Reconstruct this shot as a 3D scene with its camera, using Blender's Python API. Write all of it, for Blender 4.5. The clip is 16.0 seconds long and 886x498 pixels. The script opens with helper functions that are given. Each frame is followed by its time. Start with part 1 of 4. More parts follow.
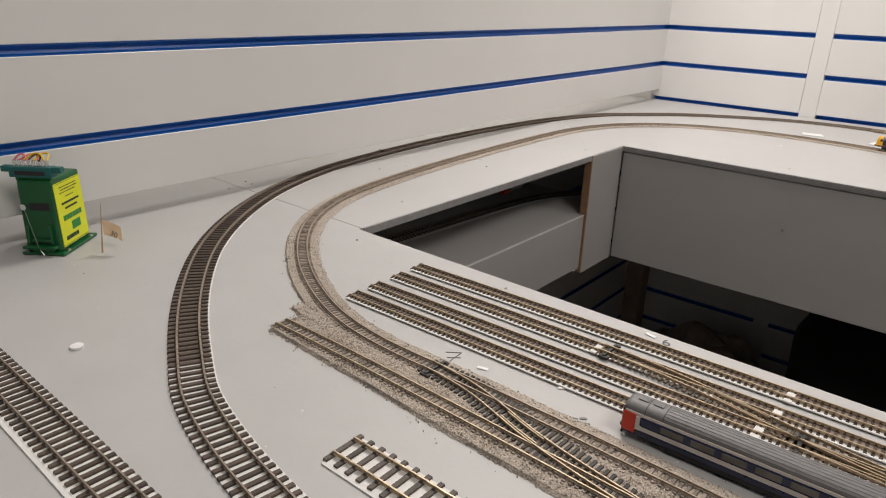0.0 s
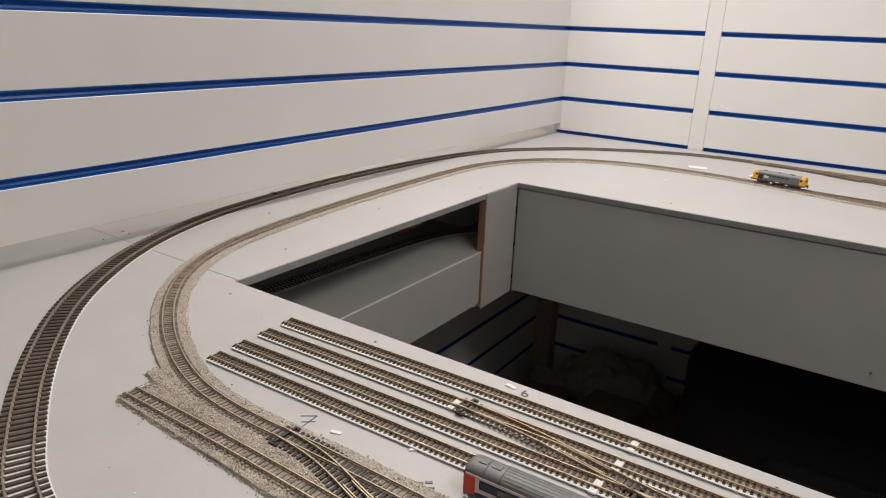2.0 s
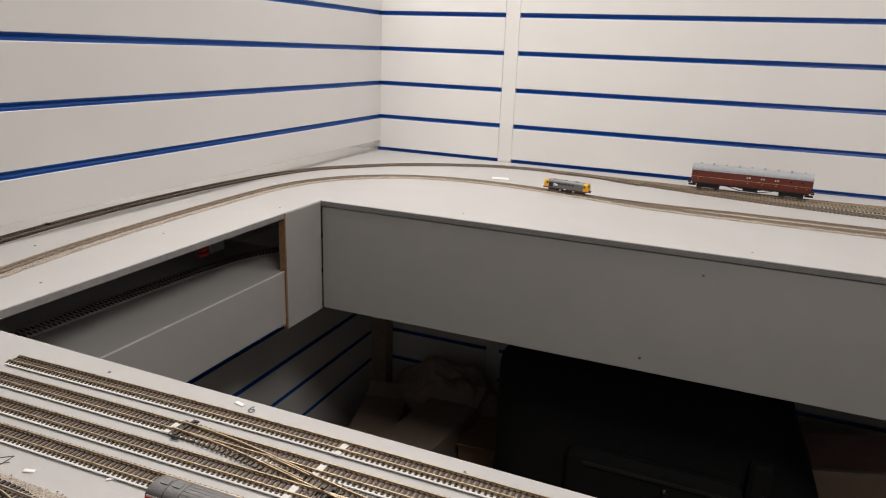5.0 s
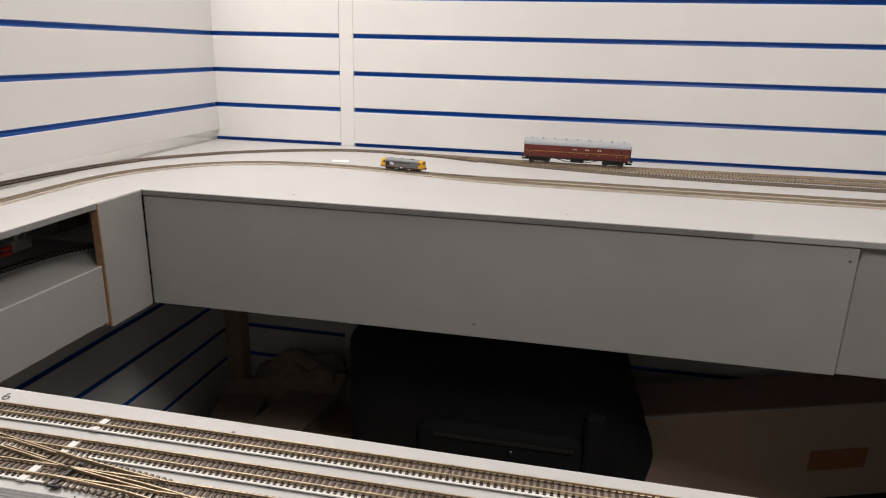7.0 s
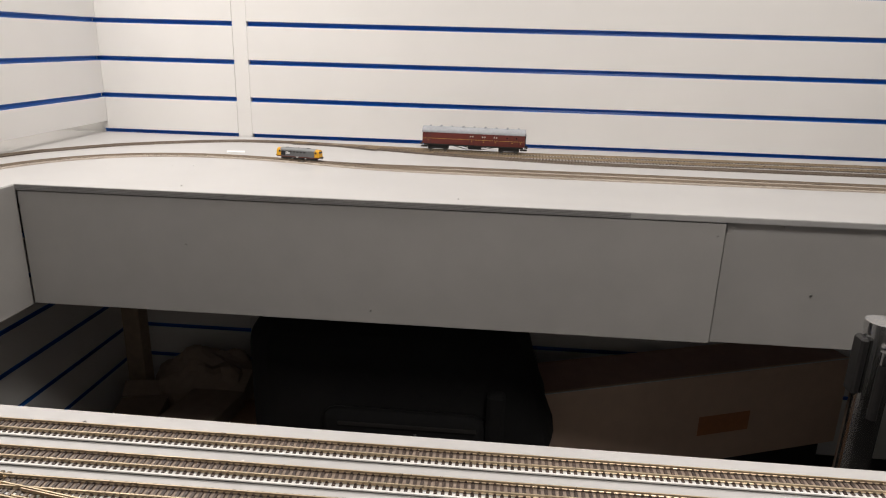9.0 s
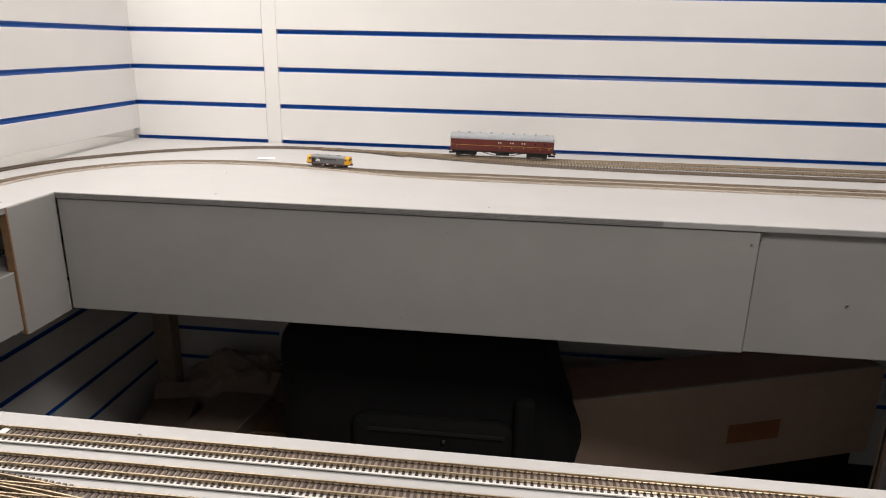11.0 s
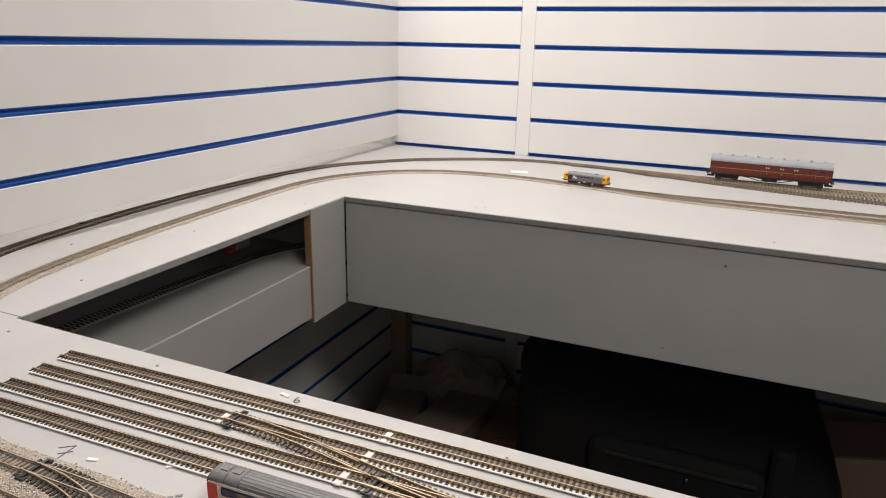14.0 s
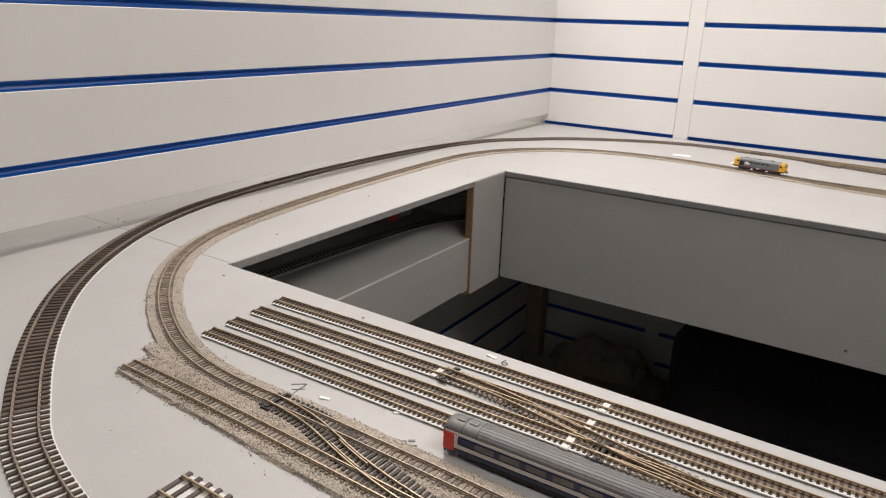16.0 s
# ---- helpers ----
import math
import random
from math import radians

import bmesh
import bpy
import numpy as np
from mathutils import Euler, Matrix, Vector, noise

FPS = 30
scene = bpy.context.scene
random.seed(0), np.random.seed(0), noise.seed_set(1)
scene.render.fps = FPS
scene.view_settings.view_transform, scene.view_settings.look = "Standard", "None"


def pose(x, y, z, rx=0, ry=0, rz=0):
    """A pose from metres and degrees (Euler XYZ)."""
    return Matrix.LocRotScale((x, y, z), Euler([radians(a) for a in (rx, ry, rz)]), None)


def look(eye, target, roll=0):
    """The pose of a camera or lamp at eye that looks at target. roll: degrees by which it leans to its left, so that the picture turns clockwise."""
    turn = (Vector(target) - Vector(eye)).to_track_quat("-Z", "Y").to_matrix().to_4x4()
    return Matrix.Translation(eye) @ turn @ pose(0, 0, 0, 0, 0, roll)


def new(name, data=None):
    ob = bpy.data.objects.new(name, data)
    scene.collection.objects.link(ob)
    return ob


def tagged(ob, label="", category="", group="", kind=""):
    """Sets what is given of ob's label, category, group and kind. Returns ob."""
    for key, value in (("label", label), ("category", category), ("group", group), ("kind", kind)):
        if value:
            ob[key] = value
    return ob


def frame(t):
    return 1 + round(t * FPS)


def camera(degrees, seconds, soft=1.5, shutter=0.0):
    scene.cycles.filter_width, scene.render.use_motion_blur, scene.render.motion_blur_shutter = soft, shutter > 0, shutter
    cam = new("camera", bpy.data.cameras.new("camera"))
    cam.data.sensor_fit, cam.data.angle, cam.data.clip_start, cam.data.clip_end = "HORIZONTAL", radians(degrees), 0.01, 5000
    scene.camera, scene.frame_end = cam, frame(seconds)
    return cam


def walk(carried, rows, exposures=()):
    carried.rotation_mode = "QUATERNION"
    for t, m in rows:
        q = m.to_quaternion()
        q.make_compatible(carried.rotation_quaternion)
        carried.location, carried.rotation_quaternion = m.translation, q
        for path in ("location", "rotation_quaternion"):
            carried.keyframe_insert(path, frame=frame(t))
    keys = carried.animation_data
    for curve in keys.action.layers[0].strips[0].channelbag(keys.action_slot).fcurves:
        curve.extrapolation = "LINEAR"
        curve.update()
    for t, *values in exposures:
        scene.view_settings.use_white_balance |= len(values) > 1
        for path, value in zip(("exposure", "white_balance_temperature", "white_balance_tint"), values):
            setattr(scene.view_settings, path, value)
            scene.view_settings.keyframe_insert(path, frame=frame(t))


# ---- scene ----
cam = camera(67.1, 16.0, soft=1.1)
PATH = [
    (0, (0.802, -1.949, 1.172), (-0.387, -0.508, 0.458), 1.9),
    (0.5, (0.81, -1.937, 1.179), (-0.358, -0.466, 0.49), 2.0),
    (1, (0.817, -1.924, 1.186), (-0.318, -0.421, 0.515), 2.3),
    (1.5, (0.833, -1.909, 1.194), (-0.256, -0.361, 0.548), 2.3),
    (2, (0.846, -1.903, 1.2), (-0.198, -0.321, 0.563), 2.3),
    (2.5, (0.863, -1.889, 1.201), (-0.141, -0.274, 0.58), 1.7),
    (3, (0.886, -1.883, 1.205), (-0.076, -0.24, 0.592), 1.7),
    (3.5, (0.901, -1.873, 1.205), (-0.014, -0.199, 0.606), 1.9),
    (4, (0.924, -1.867, 1.212), (0.066, -0.161, 0.62), 2.1),
    (6.5, (1.042, -1.839, 1.187), (0.575, 0.022, 0.623), 1.6),
    (7, (1.066, -1.836, 1.177), (0.683, 0.041, 0.601), 1.4),
    (7.5, (1.09, -1.836, 1.173), (0.784, 0.054, 0.594), 1.3),
    (8, (1.104, -1.836, 1.17), (0.875, 0.063, 0.585), 1.1),
    (8.5, (1.121, -1.84, 1.17), (0.969, 0.065, 0.579), 1.6),
    (11, (1.1, -1.846, 1.184), (0.887, 0.053, 0.593), 1.2),
    (11.5, (1.089, -1.854, 1.19), (0.784, 0.034, 0.605), 0.9),
    (12, (1.056, -1.842, 1.184), (0.675, 0.033, 0.602), 0.8),
    (12.5, (1.06, -1.864, 1.211), (0.582, -0.018, 0.607), 0.6),
    (13, (1.028, -1.866, 1.213), (0.468, -0.042, 0.614), 0.7),
    (13.5, (0.993, -1.874, 1.219), (0.349, -0.076, 0.623), 1.1),
    (14, (0.958, -1.881, 1.214), (0.213, -0.123, 0.62), 1.2),
    (14.5, (0.929, -1.893, 1.212), (0.092, -0.181, 0.606), 1.8),
    (15, (0.903, -1.904, 1.205), (-0.033, -0.248, 0.586), 1.8),
    (15.5, (0.884, -1.915, 1.196), (-0.113, -0.302, 0.559), 1.9),
    (16, (0.874, -1.925, 1.194), (-0.154, -0.336, 0.545), 1.9),
]
walk(cam, [(t, look(eye, target, roll)) for t, eye, target, roll in PATH],
     exposures=[(0, -0.07), (2.5, -0.09), (4, -0.10), (7, 0.09), (8.5, 0.16), (12.5, 0.24), (15, 0.10), (16, 0.08)])

# ---- world, lamps ----
world = bpy.data.worlds.new("room_air")
scene.world = world
world.use_nodes = True
world.node_tree.nodes["Background"].inputs[0].default_value = (0.5, 0.48, 0.46, 1)
world.node_tree.nodes["Background"].inputs[1].default_value = 0.004

CEIL = 2.45
LAMPS = [(0.07, -0.70, 26.0), (1.9, -0.62, 10.5), (1.65, -1.90, 15.0)]
for lx, ly, power in LAMPS:
    data = bpy.data.lights.new("ceiling_lamp_light", "AREA")
    data.shape, data.size, data.size_y = "RECTANGLE", 0.55, 0.55
    data.energy, data.color = power, (1.0, 0.93, 0.87)
    lamp = new("ceiling_lamp_light", data)
    lamp.matrix_world = pose(lx, ly, CEIL - 0.035)


# ---- materials ----
def mat(name, color, rough=0.6, metal=0.0, vary=0.06, scale=40.0, bump=0.0, bump_scale=300.0, big=0.05, per_object=0.0, per_island=0.0, coat=0.0):
    """Principled surface with variation at two scales and fine relief."""
    m = bpy.data.materials.new(name)
    m.use_nodes = True
    nt = m.node_tree
    n, l = nt.nodes, nt.links
    b = n["Principled BSDF"]
    b.inputs["Metallic"].default_value = metal
    b.inputs["Coat Weight"].default_value = coat
    pos = n.new("ShaderNodeNewGeometry")
    fine = n.new("ShaderNodeTexNoise")
    fine.inputs["Scale"].default_value, fine.inputs["Detail"].default_value = scale, 4
    wide = n.new("ShaderNodeTexNoise")
    wide.inputs["Scale"].default_value, wide.inputs["Detail"].default_value = 3.5, 3
    l.new(pos.outputs["Position"], fine.inputs["Vector"])
    l.new(pos.outputs["Position"], wide.inputs["Vector"])

    def swing(source, amount):
        r = n.new("ShaderNodeMapRange")
        r.inputs["From Min"].default_value, r.inputs["From Max"].default_value = 0.25, 0.75
        r.inputs["To Min"].default_value, r.inputs["To Max"].default_value = 1 - amount, 1 + amount
        l.new(source, r.inputs["Value"])
        return r.outputs[0]

    def times(a, c):
        k = n.new("ShaderNodeMath")
        k.operation = "MULTIPLY"
        l.new(a, k.inputs[0])
        l.new(c, k.inputs[1])
        return k.outputs[0]

    v = times(swing(fine.outputs["Fac"], vary), swing(wide.outputs["Fac"], big))
    if per_object:
        v = times(v, swing(n.new("ShaderNodeObjectInfo").outputs["Random"], per_object))
    if per_island:
        v = times(v, swing(pos.outputs["Random Per Island"], per_island))
    mix = n.new("ShaderNodeMix")
    mix.data_type, mix.blend_type = "RGBA", "MULTIPLY"
    mix.inputs["Factor"].default_value = 1.0
    mix.inputs["A"].default_value = (*color, 1)
    l.new(v, mix.inputs["B"])
    l.new(mix.outputs["Result"], b.inputs["Base Color"])
    rr = n.new("ShaderNodeMapRange")
    rr.inputs["To Min"].default_value, rr.inputs["To Max"].default_value = max(0.02, rough - 0.08), min(1, rough + 0.08)
    l.new(fine.outputs["Fac"], rr.inputs["Value"])
    l.new(rr.outputs[0], b.inputs["Roughness"])
    if bump:
        bn = n.new("ShaderNodeTexNoise")
        bn.inputs["Scale"].default_value, bn.inputs["Detail"].default_value = bump_scale, 3
        l.new(pos.outputs["Position"], bn.inputs["Vector"])
        bp = n.new("ShaderNodeBump")
        bp.inputs["Strength"].default_value, bp.inputs["Distance"].default_value = bump, 0.001
        l.new(bn.outputs["Fac"], bp.inputs["Height"])
        l.new(bp.outputs[0], b.inputs["Normal"])
    return m


WHITE = mat("white_melamine", (0.80, 0.79, 0.775), 0.42, vary=0.012, scale=6, big=0.02, bump=0.05, bump_scale=60)
# dark tone for the unseen room surfaces, chosen to hold down bounced light
DIM = mat("bounce_cutting_grey", (0.22, 0.217, 0.213), 0.8, vary=0.03, scale=12, big=0.04)
WALLP = mat("white_wall_paint", (0.78, 0.77, 0.75), 0.7, vary=0.02, scale=12, big=0.03, bump=0.1, bump_scale=120)
BLUE = mat("blue_plastic_insert", (0.005, 0.115, 0.47), 0.32, vary=0.05, scale=25)
GREY = mat("grey_board_paint", (0.47, 0.465, 0.46), 0.48, vary=0.03, scale=22, big=0.05, bump=0.12, bump_scale=170)
FASCIA = mat("grey_fascia_paint", (0.445, 0.435, 0.42), 0.5, vary=0.035, scale=18, big=0.05, bump=0.12, bump_scale=150)
RAWWOOD = mat("raw_plywood_edge", (0.33, 0.19, 0.10), 0.75, vary=0.2, scale=90, bump=0.3)
PALEWOOD = mat("pale_pine_wood", (0.46, 0.37, 0.28), 0.7, vary=0.12, scale=50, bump=0.2)
PLY = mat("painted_plywood_edge", (0.34, 0.335, 0.33), 0.6, vary=0.15, scale=120, bump=0.3, bump_scale=400)
DARKFLOOR = mat("dark_carpet", (0.02, 0.018, 0.017), 0.95, vary=0.25, scale=200, bump=0.5, bump_scale=500)
TANCARD = mat("tan_track_base", (0.26, 0.205, 0.165), 0.75, vary=0.15, scale=120, big=0.15)
CARD = mat("white_card", (0.74, 0.73, 0.71), 0.7, vary=0.04, scale=60)
SLEEPER = mat("dark_brown_sleeper", (0.052, 0.034, 0.025), 0.5, vary=0.25, scale=500, per_object=0.25, per_island=0.25, bump=0.3, bump_scale=900)
SLEEPER_OO = mat("black_brown_sleeper", (0.070, 0.050, 0.038), 0.6, vary=0.25, scale=400, per_object=0.22, per_island=0.22, bump=0.3, bump_scale=700)
# pale tone: dust on ballasted tracks, painted wall reflection on the back sidings
SLEEPER_DUST_SHEEN = mat("dust_and_sheen_sleeper", (0.235, 0.195, 0.163), 0.85, vary=0.3, scale=400, per_object=0.25, per_island=0.25, bump=0.4, bump_scale=700)
RAIL = mat("tarnished_nickel_rail", (0.31, 0.255, 0.205), 0.42, metal=0.4, vary=0.2, scale=150)
RAIL_BRIGHT = mat("brassy_nickel_rail", (0.52, 0.42, 0.29), 0.30, metal=0.6, vary=0.15, scale=150)
RAIL_MID = mat("worn_brassy_rail", (0.46, 0.38, 0.265), 0.38, metal=0.45, vary=0.2, scale=150)
RAIL_DULL = mat("dusty_bronze_rail", (0.37, 0.305, 0.235), 0.5, metal=0.35, vary=0.25, scale=200)
BALLAST = mat("granite_ballast", (0.43, 0.375, 0.32), 0.95, vary=0.55, scale=700, big=0.12, bump=1.0, bump_scale=1100)
GRAIN = mat("ballast_grain", (0.47, 0.41, 0.35), 0.95, vary=0.3, scale=700, big=0.12, per_island=0.42)
BLACK = mat("black_plastic", (0.016, 0.015, 0.015), 0.5, vary=0.2, scale=200)
STEEL = mat("screw_steel", (0.5, 0.49, 0.47), 0.35, metal=0.9)


# ---- geometry helpers ----
def part(name, bm, material, parent=None, label="", smooth=False):
    """Links a bmesh as one mesh object; under a parent it keeps its place in the world."""
    me = bpy.data.meshes.new(name)
    bm.to_mesh(me)
    bm.free()
    return link(name, me, material, parent, label, smooth)


def link(name, me, material, parent=None, label="", smooth=False):
    if material and not me.materials:
        me.materials.append(material)
    if smooth:
        for p in me.polygons:
            p.use_smooth = True
    ob = new(name, me)
    if parent is not None:
        ob.parent = parent
        ob.matrix_parent_inverse = base_of(parent).inverted()
    if label:
        tagged(ob, label)
    return ob


def base_of(ob):
    m = ob.matrix_basis.copy()
    while ob.parent:
        m = ob.matrix_parent_inverse @ m
        ob = ob.parent
        m = ob.matrix_basis @ m
    return m


def thing(name, m, label, category, group="", kind=""):
    """An empty at the base of a thing that has parts."""
    ob = new(name)
    ob.empty_display_size = 0.01
    ob.matrix_basis = m
    return tagged(ob, label, category, group, kind)


def box(bm, x0, x1, y0, y1, z0, z1, bevel=0.0, m=None, segments=1):
    r = bmesh.ops.create_cube(bm, size=1.0)
    vs = r["verts"]
    for v in vs:
        v.co = Vector((x0 + (v.co.x + 0.5) * (x1 - x0), y0 + (v.co.y + 0.5) * (y1 - y0), z0 + (v.co.z + 0.5) * (z1 - z0)))
    if bevel:
        es = list({e for v in vs for e in v.link_edges})
        out = bmesh.ops.bevel(bm, geom=es, offset=bevel, segments=segments, affect="EDGES", profile=0.5)
        vs = list({v for f in out["faces"] for v in f.verts} | {v for v in vs if v.is_valid})
    if m is not None:
        bmesh.ops.transform(bm, matrix=m, verts=vs)
    return vs


def boxed(*a, **k):
    bm = bmesh.new()
    box(bm, *a, **k)
    return bm


def rod(bm, p, q, r, sides=10, r2=None):
    p, q = Vector(p), Vector(q)
    d = q - p
    out = bmesh.ops.create_cone(bm, cap_ends=True, segments=sides, radius1=r, radius2=r if r2 is None else r2, depth=d.length)
    bmesh.ops.transform(bm, matrix=Matrix.Translation((p + q) / 2) @ d.to_track_quat("Z", "Y").to_matrix().to_4x4(), verts=out["verts"])
    return out["verts"]


def rodded(*a, **k):
    bm = bmesh.new()
    rod(bm, *a, **k)
    return bm


def profile_bar(profile, x0, x1, m=None):
    """A closed profile of (y, z) points drawn out from x0 to x1."""
    bm = bmesh.new()
    a = [bm.verts.new((x0, y, z)) for y, z in profile]
    b = [bm.verts.new((x1, y, z)) for y, z in profile]
    k = len(profile)
    for i in range(k):
        bm.faces.new((a[i], a[(i + 1) % k], b[(i + 1) % k], b[i]))
    bm.faces.new(a[::-1])
    bm.faces.new(b)
    bmesh.ops.recalc_face_normals(bm, faces=bm.faces)
    if m is not None:
        bmesh.ops.transform(bm, matrix=m, verts=bm.verts)
    return bm


def smooth_path(points, step):
    """Points at even steps along a smooth curve through the points given: rows of place (2D) and heading."""
    P = [np.array(p, float) for p in points]
    P = [2 * P[0] - P[1], *P, 2 * P[-1] - P[-2]]
    dense = []
    for i in range(1, len(P) - 2):
        a, b, c, d = P[i - 1:i + 3]
        for u in np.linspace(0, 1, 40, endpoint=False):
            dense.append(0.5 * (2 * b + (c - a) * u + (2 * a - 5 * b + 4 * c - d) * u * u + (3 * b - a - 3 * c + d) * u ** 3))
    dense.append(P[-2])
    dense = np.array(dense)
    s = np.concatenate([[0], np.cumsum(np.hypot(*np.diff(dense, axis=0).T))])
    for _ in range(2):
        soft = np.array(dense)
        w = 14
        for i in range(w, len(dense) - w):
            soft[i] = dense[i - w:i + w + 1].mean(0)
        dense = soft
    s = np.concatenate([[0], np.cumsum(np.hypot(*np.diff(dense, axis=0).T))])
    n = max(2, int(round(s[-1] / step)))
    t = np.linspace(0, s[-1], n + 1)
    xy = np.stack([np.interp(t, s, dense[:, 0]), np.interp(t, s, dense[:, 1])], 1)
    g = np.gradient(xy, axis=0)
    return [(x, y, math.atan2(dy, dx)) for (x, y), (dx, dy) in zip(xy, g)]


def ribbon(path, section, closed=True):
    """Sweeps a section of (offset, z) points along a path; offset is to the left of the heading."""
    bm = bmesh.new()
    rows = []
    for x, y, h in path:
        nx, ny = -math.sin(h), math.cos(h)
        rows.append([bm.verts.new((x + nx * o, y + ny * o, z)) for o, z in section])
    k = len(section)
    for a, b in zip(rows, rows[1:]):
        for i in range(k if closed else k - 1):
            bm.faces.new((a[i], b[i], b[(i + 1) % k], a[(i + 1) % k]))
    if closed:
        bm.faces.new(rows[0])
        bm.faces.new(rows[-1][::-1])
    bmesh.ops.recalc_face_normals(bm, faces=bm.faces)
    return bm


def joined(name, template, places, material, parent=None, label=""):
    """Many copies of a template mesh joined into one mesh of kind stuff."""
    co = np.array([v.co[:] for v in template.vertices])
    faces = [tuple(p.vertices) for p in template.polygons]
    verts, fs = [], []
    for i, m in enumerate(places):
        M = np.array(m)
        verts.extend(map(tuple, co @ M[:3, :3].T + M[:3, 3]))
        fs.extend(tuple(v + i * len(co) for v in f) for f in faces)
    me = bpy.data.meshes.new(name)
    me.from_pydata(verts, [], fs)
    return tagged(link(name, me, material, parent, label), kind="stuff")


def slab_mesh(name, lx, ly, lz, top=0.9):
    """A low sleeper-like bar with its top edges drawn in, standing on z = 0."""
    me = bpy.data.meshes.new(name)
    x, y, t = lx / 2, ly / 2, top
    me.from_pydata([(-x, -y, 0), (x, -y, 0), (x, y, 0), (-x, y, 0), (-x * t, -y * 0.985, lz), (x * t, -y * 0.985, lz), (x * t, y * 0.985, lz), (-x * t, y * 0.985, lz)],
                   [], [(3, 2, 1, 0), (4, 5, 6, 7), (0, 1, 5, 4), (1, 2, 6, 5), (2, 3, 7, 6), (3, 0, 4, 7)])
    return me


B = 0.90
# ---- large structure ----
def flat_piece(name, outline, z0, z1, material, label, parent=None):
    bm = bmesh.new()
    lo = [bm.verts.new((x, y, z0)) for x, y in outline]
    hi = [bm.verts.new((x, y, z1)) for x, y in outline]
    k = len(outline)
    for i in range(k):
        bm.faces.new((lo[i], lo[(i + 1) % k], hi[(i + 1) % k], hi[i]))
    bm.faces.new(hi)
    bm.faces.new(lo[::-1])
    bmesh.ops.recalc_face_normals(bm, faces=bm.faces)
    return part(name, bm, material, parent, label)


PIT_L, PIT_B, PIT_F, PIT_R = 0.232, -0.705, -1.430, 2.30
JOINT = -1.416
floor = tagged(part("floor", boxed(-0.6, 3.6, -3.4, 0.3, -0.05, 0.0), DARKFLOOR), "dark carpeted floor under the railway table", "floor", kind="structure")
# unseen ceiling, east and south walls, added dark so little light bounces back
ceiling = tagged(part("ceiling", boxed(-0.6, 3.6, -3.4, 0.3, CEIL, CEIL + 0.05), DIM), "unseen ceiling, dark grey to cut bounced light", "ceiling", kind="structure")
tagged(part("wall_east", boxed(3.2, 3.3, -3.3, 0.1, 0, CEIL), DIM), "unseen wall, dark grey to cut bounced light", "wall", kind="structure")
tagged(part("wall_south", boxed(-0.5, 3.3, -3.3, -3.2, 0, CEIL), DIM), "unseen wall, dark grey to cut bounced light", "wall", kind="structure")
tagged(part("wall_outer", boxed(-0.42, -0.34, -3.2, 0.1, 0, CEIL), WALLP), "plain wall behind the hanging slatted panels", "wall", kind="structure")
for lx, ly, power in LAMPS:
    lp = thing("ceiling_lamp", pose(lx, ly, CEIL), "flat square white ceiling lamp", "lamp", "ceiling lamps")
    part("frame", boxed(lx - 0.30, lx + 0.30, ly - 0.30, ly + 0.30, CEIL - 0.03, CEIL - 0.002, bevel=0.004), WHITE, lp)

table = thing("railway_table", pose(0.3, -1.0, B - 0.012), "grey-painted plywood railway table with an open well", "table")
T0 = B - 0.011
flat_piece("tabletop", [(-0.335, JOINT + 0.0006), (-0.335, -0.004), (PIT_R, -0.004), (PIT_R, PIT_B), (PIT_L, PIT_B), (PIT_L, JOINT + 0.0006)], T0, B, GREY, "grey-painted plywood top", table)
flat_piece("tabletop", [(-0.335, JOINT - 0.0006), (PIT_L, JOINT - 0.0006), (PIT_L, -1.4210), (0.65, -1.4250), (1.0, -1.4280), (PIT_R, -1.4300), (PIT_R, -2.6), (-0.335, -2.6)], T0, B, GREY, "grey-painted plywood top", table)
flat_piece("tabletop", [(PIT_R + 0.001, -2.6), (PIT_R + 0.001, -0.004), (3.19, -0.004), (3.19, -2.6)], T0, B, GREY, "grey-painted plywood top", table)
# raw layered edges of the plywood, set a hair proud
part("edge", boxed(PIT_L + 0.002, 1.35, PIT_B - 0.0015, PIT_B + 0.001, T0 + 0.0005, B - 0.0006), PLY, table, "layered plywood edge")
GLUE = mat("dark_glue_line", (0.17, 0.165, 0.16), 0.7, vary=0.3, scale=150)
for dz in (0.0028, 0.0055, 0.0081):
    part("veneer_line", boxed(PIT_L + 0.003, 1.349, PIT_B - 0.0018, PIT_B - 0.0012, T0 + dz - 0.0003, T0 + dz + 0.0003), GLUE, table, "dark glue line of the plywood")
part("edge", boxed(PIT_L - 0.001, PIT_L + 0.0015, -1.414, -0.830, T0 + 0.0005, B - 0.0006), PLY, table, "layered plywood edge")
part("edge", boxed(1.35, PIT_R, PIT_B - 0.0015, PIT_B + 0.001, T0 + 0.001, B - 0.001), GREY, table)
part("fascia", boxed(PIT_L + 0.002, 1.512, PIT_B + 0.001, PIT_B + 0.013, 0.664, T0 - 0.0015, bevel=0.0012), FASCIA, table, "grey-painted front board")
part("fascia", boxed(1.5155, PIT_R, PIT_B + 0.009, PIT_B + 0.021, 0.664, T0 - 0.0005, bevel=0.001), FASCIA, table, "grey-painted front board")
part("fascia", boxed(PIT_L - 0.0105, PIT_L + 0.0015, -0.830, PIT_B - 0.0018, 0.662, B - 0.0012, bevel=0.0008), FASCIA, table, "grey-painted corner board")
part("edge", boxed(PIT_L - 0.0122, PIT_L + 0.0018, -0.8335, -0.8302, 0.666, B - 0.001), RAWWOOD, table, "bare brown plywood edge")
part("fascia", boxed(PIT_L - 0.012, PIT_L - 0.002, -1.50, -0.8337, 0.674, 0.782, bevel=0.0008), FASCIA, table, "grey-painted lower front board")
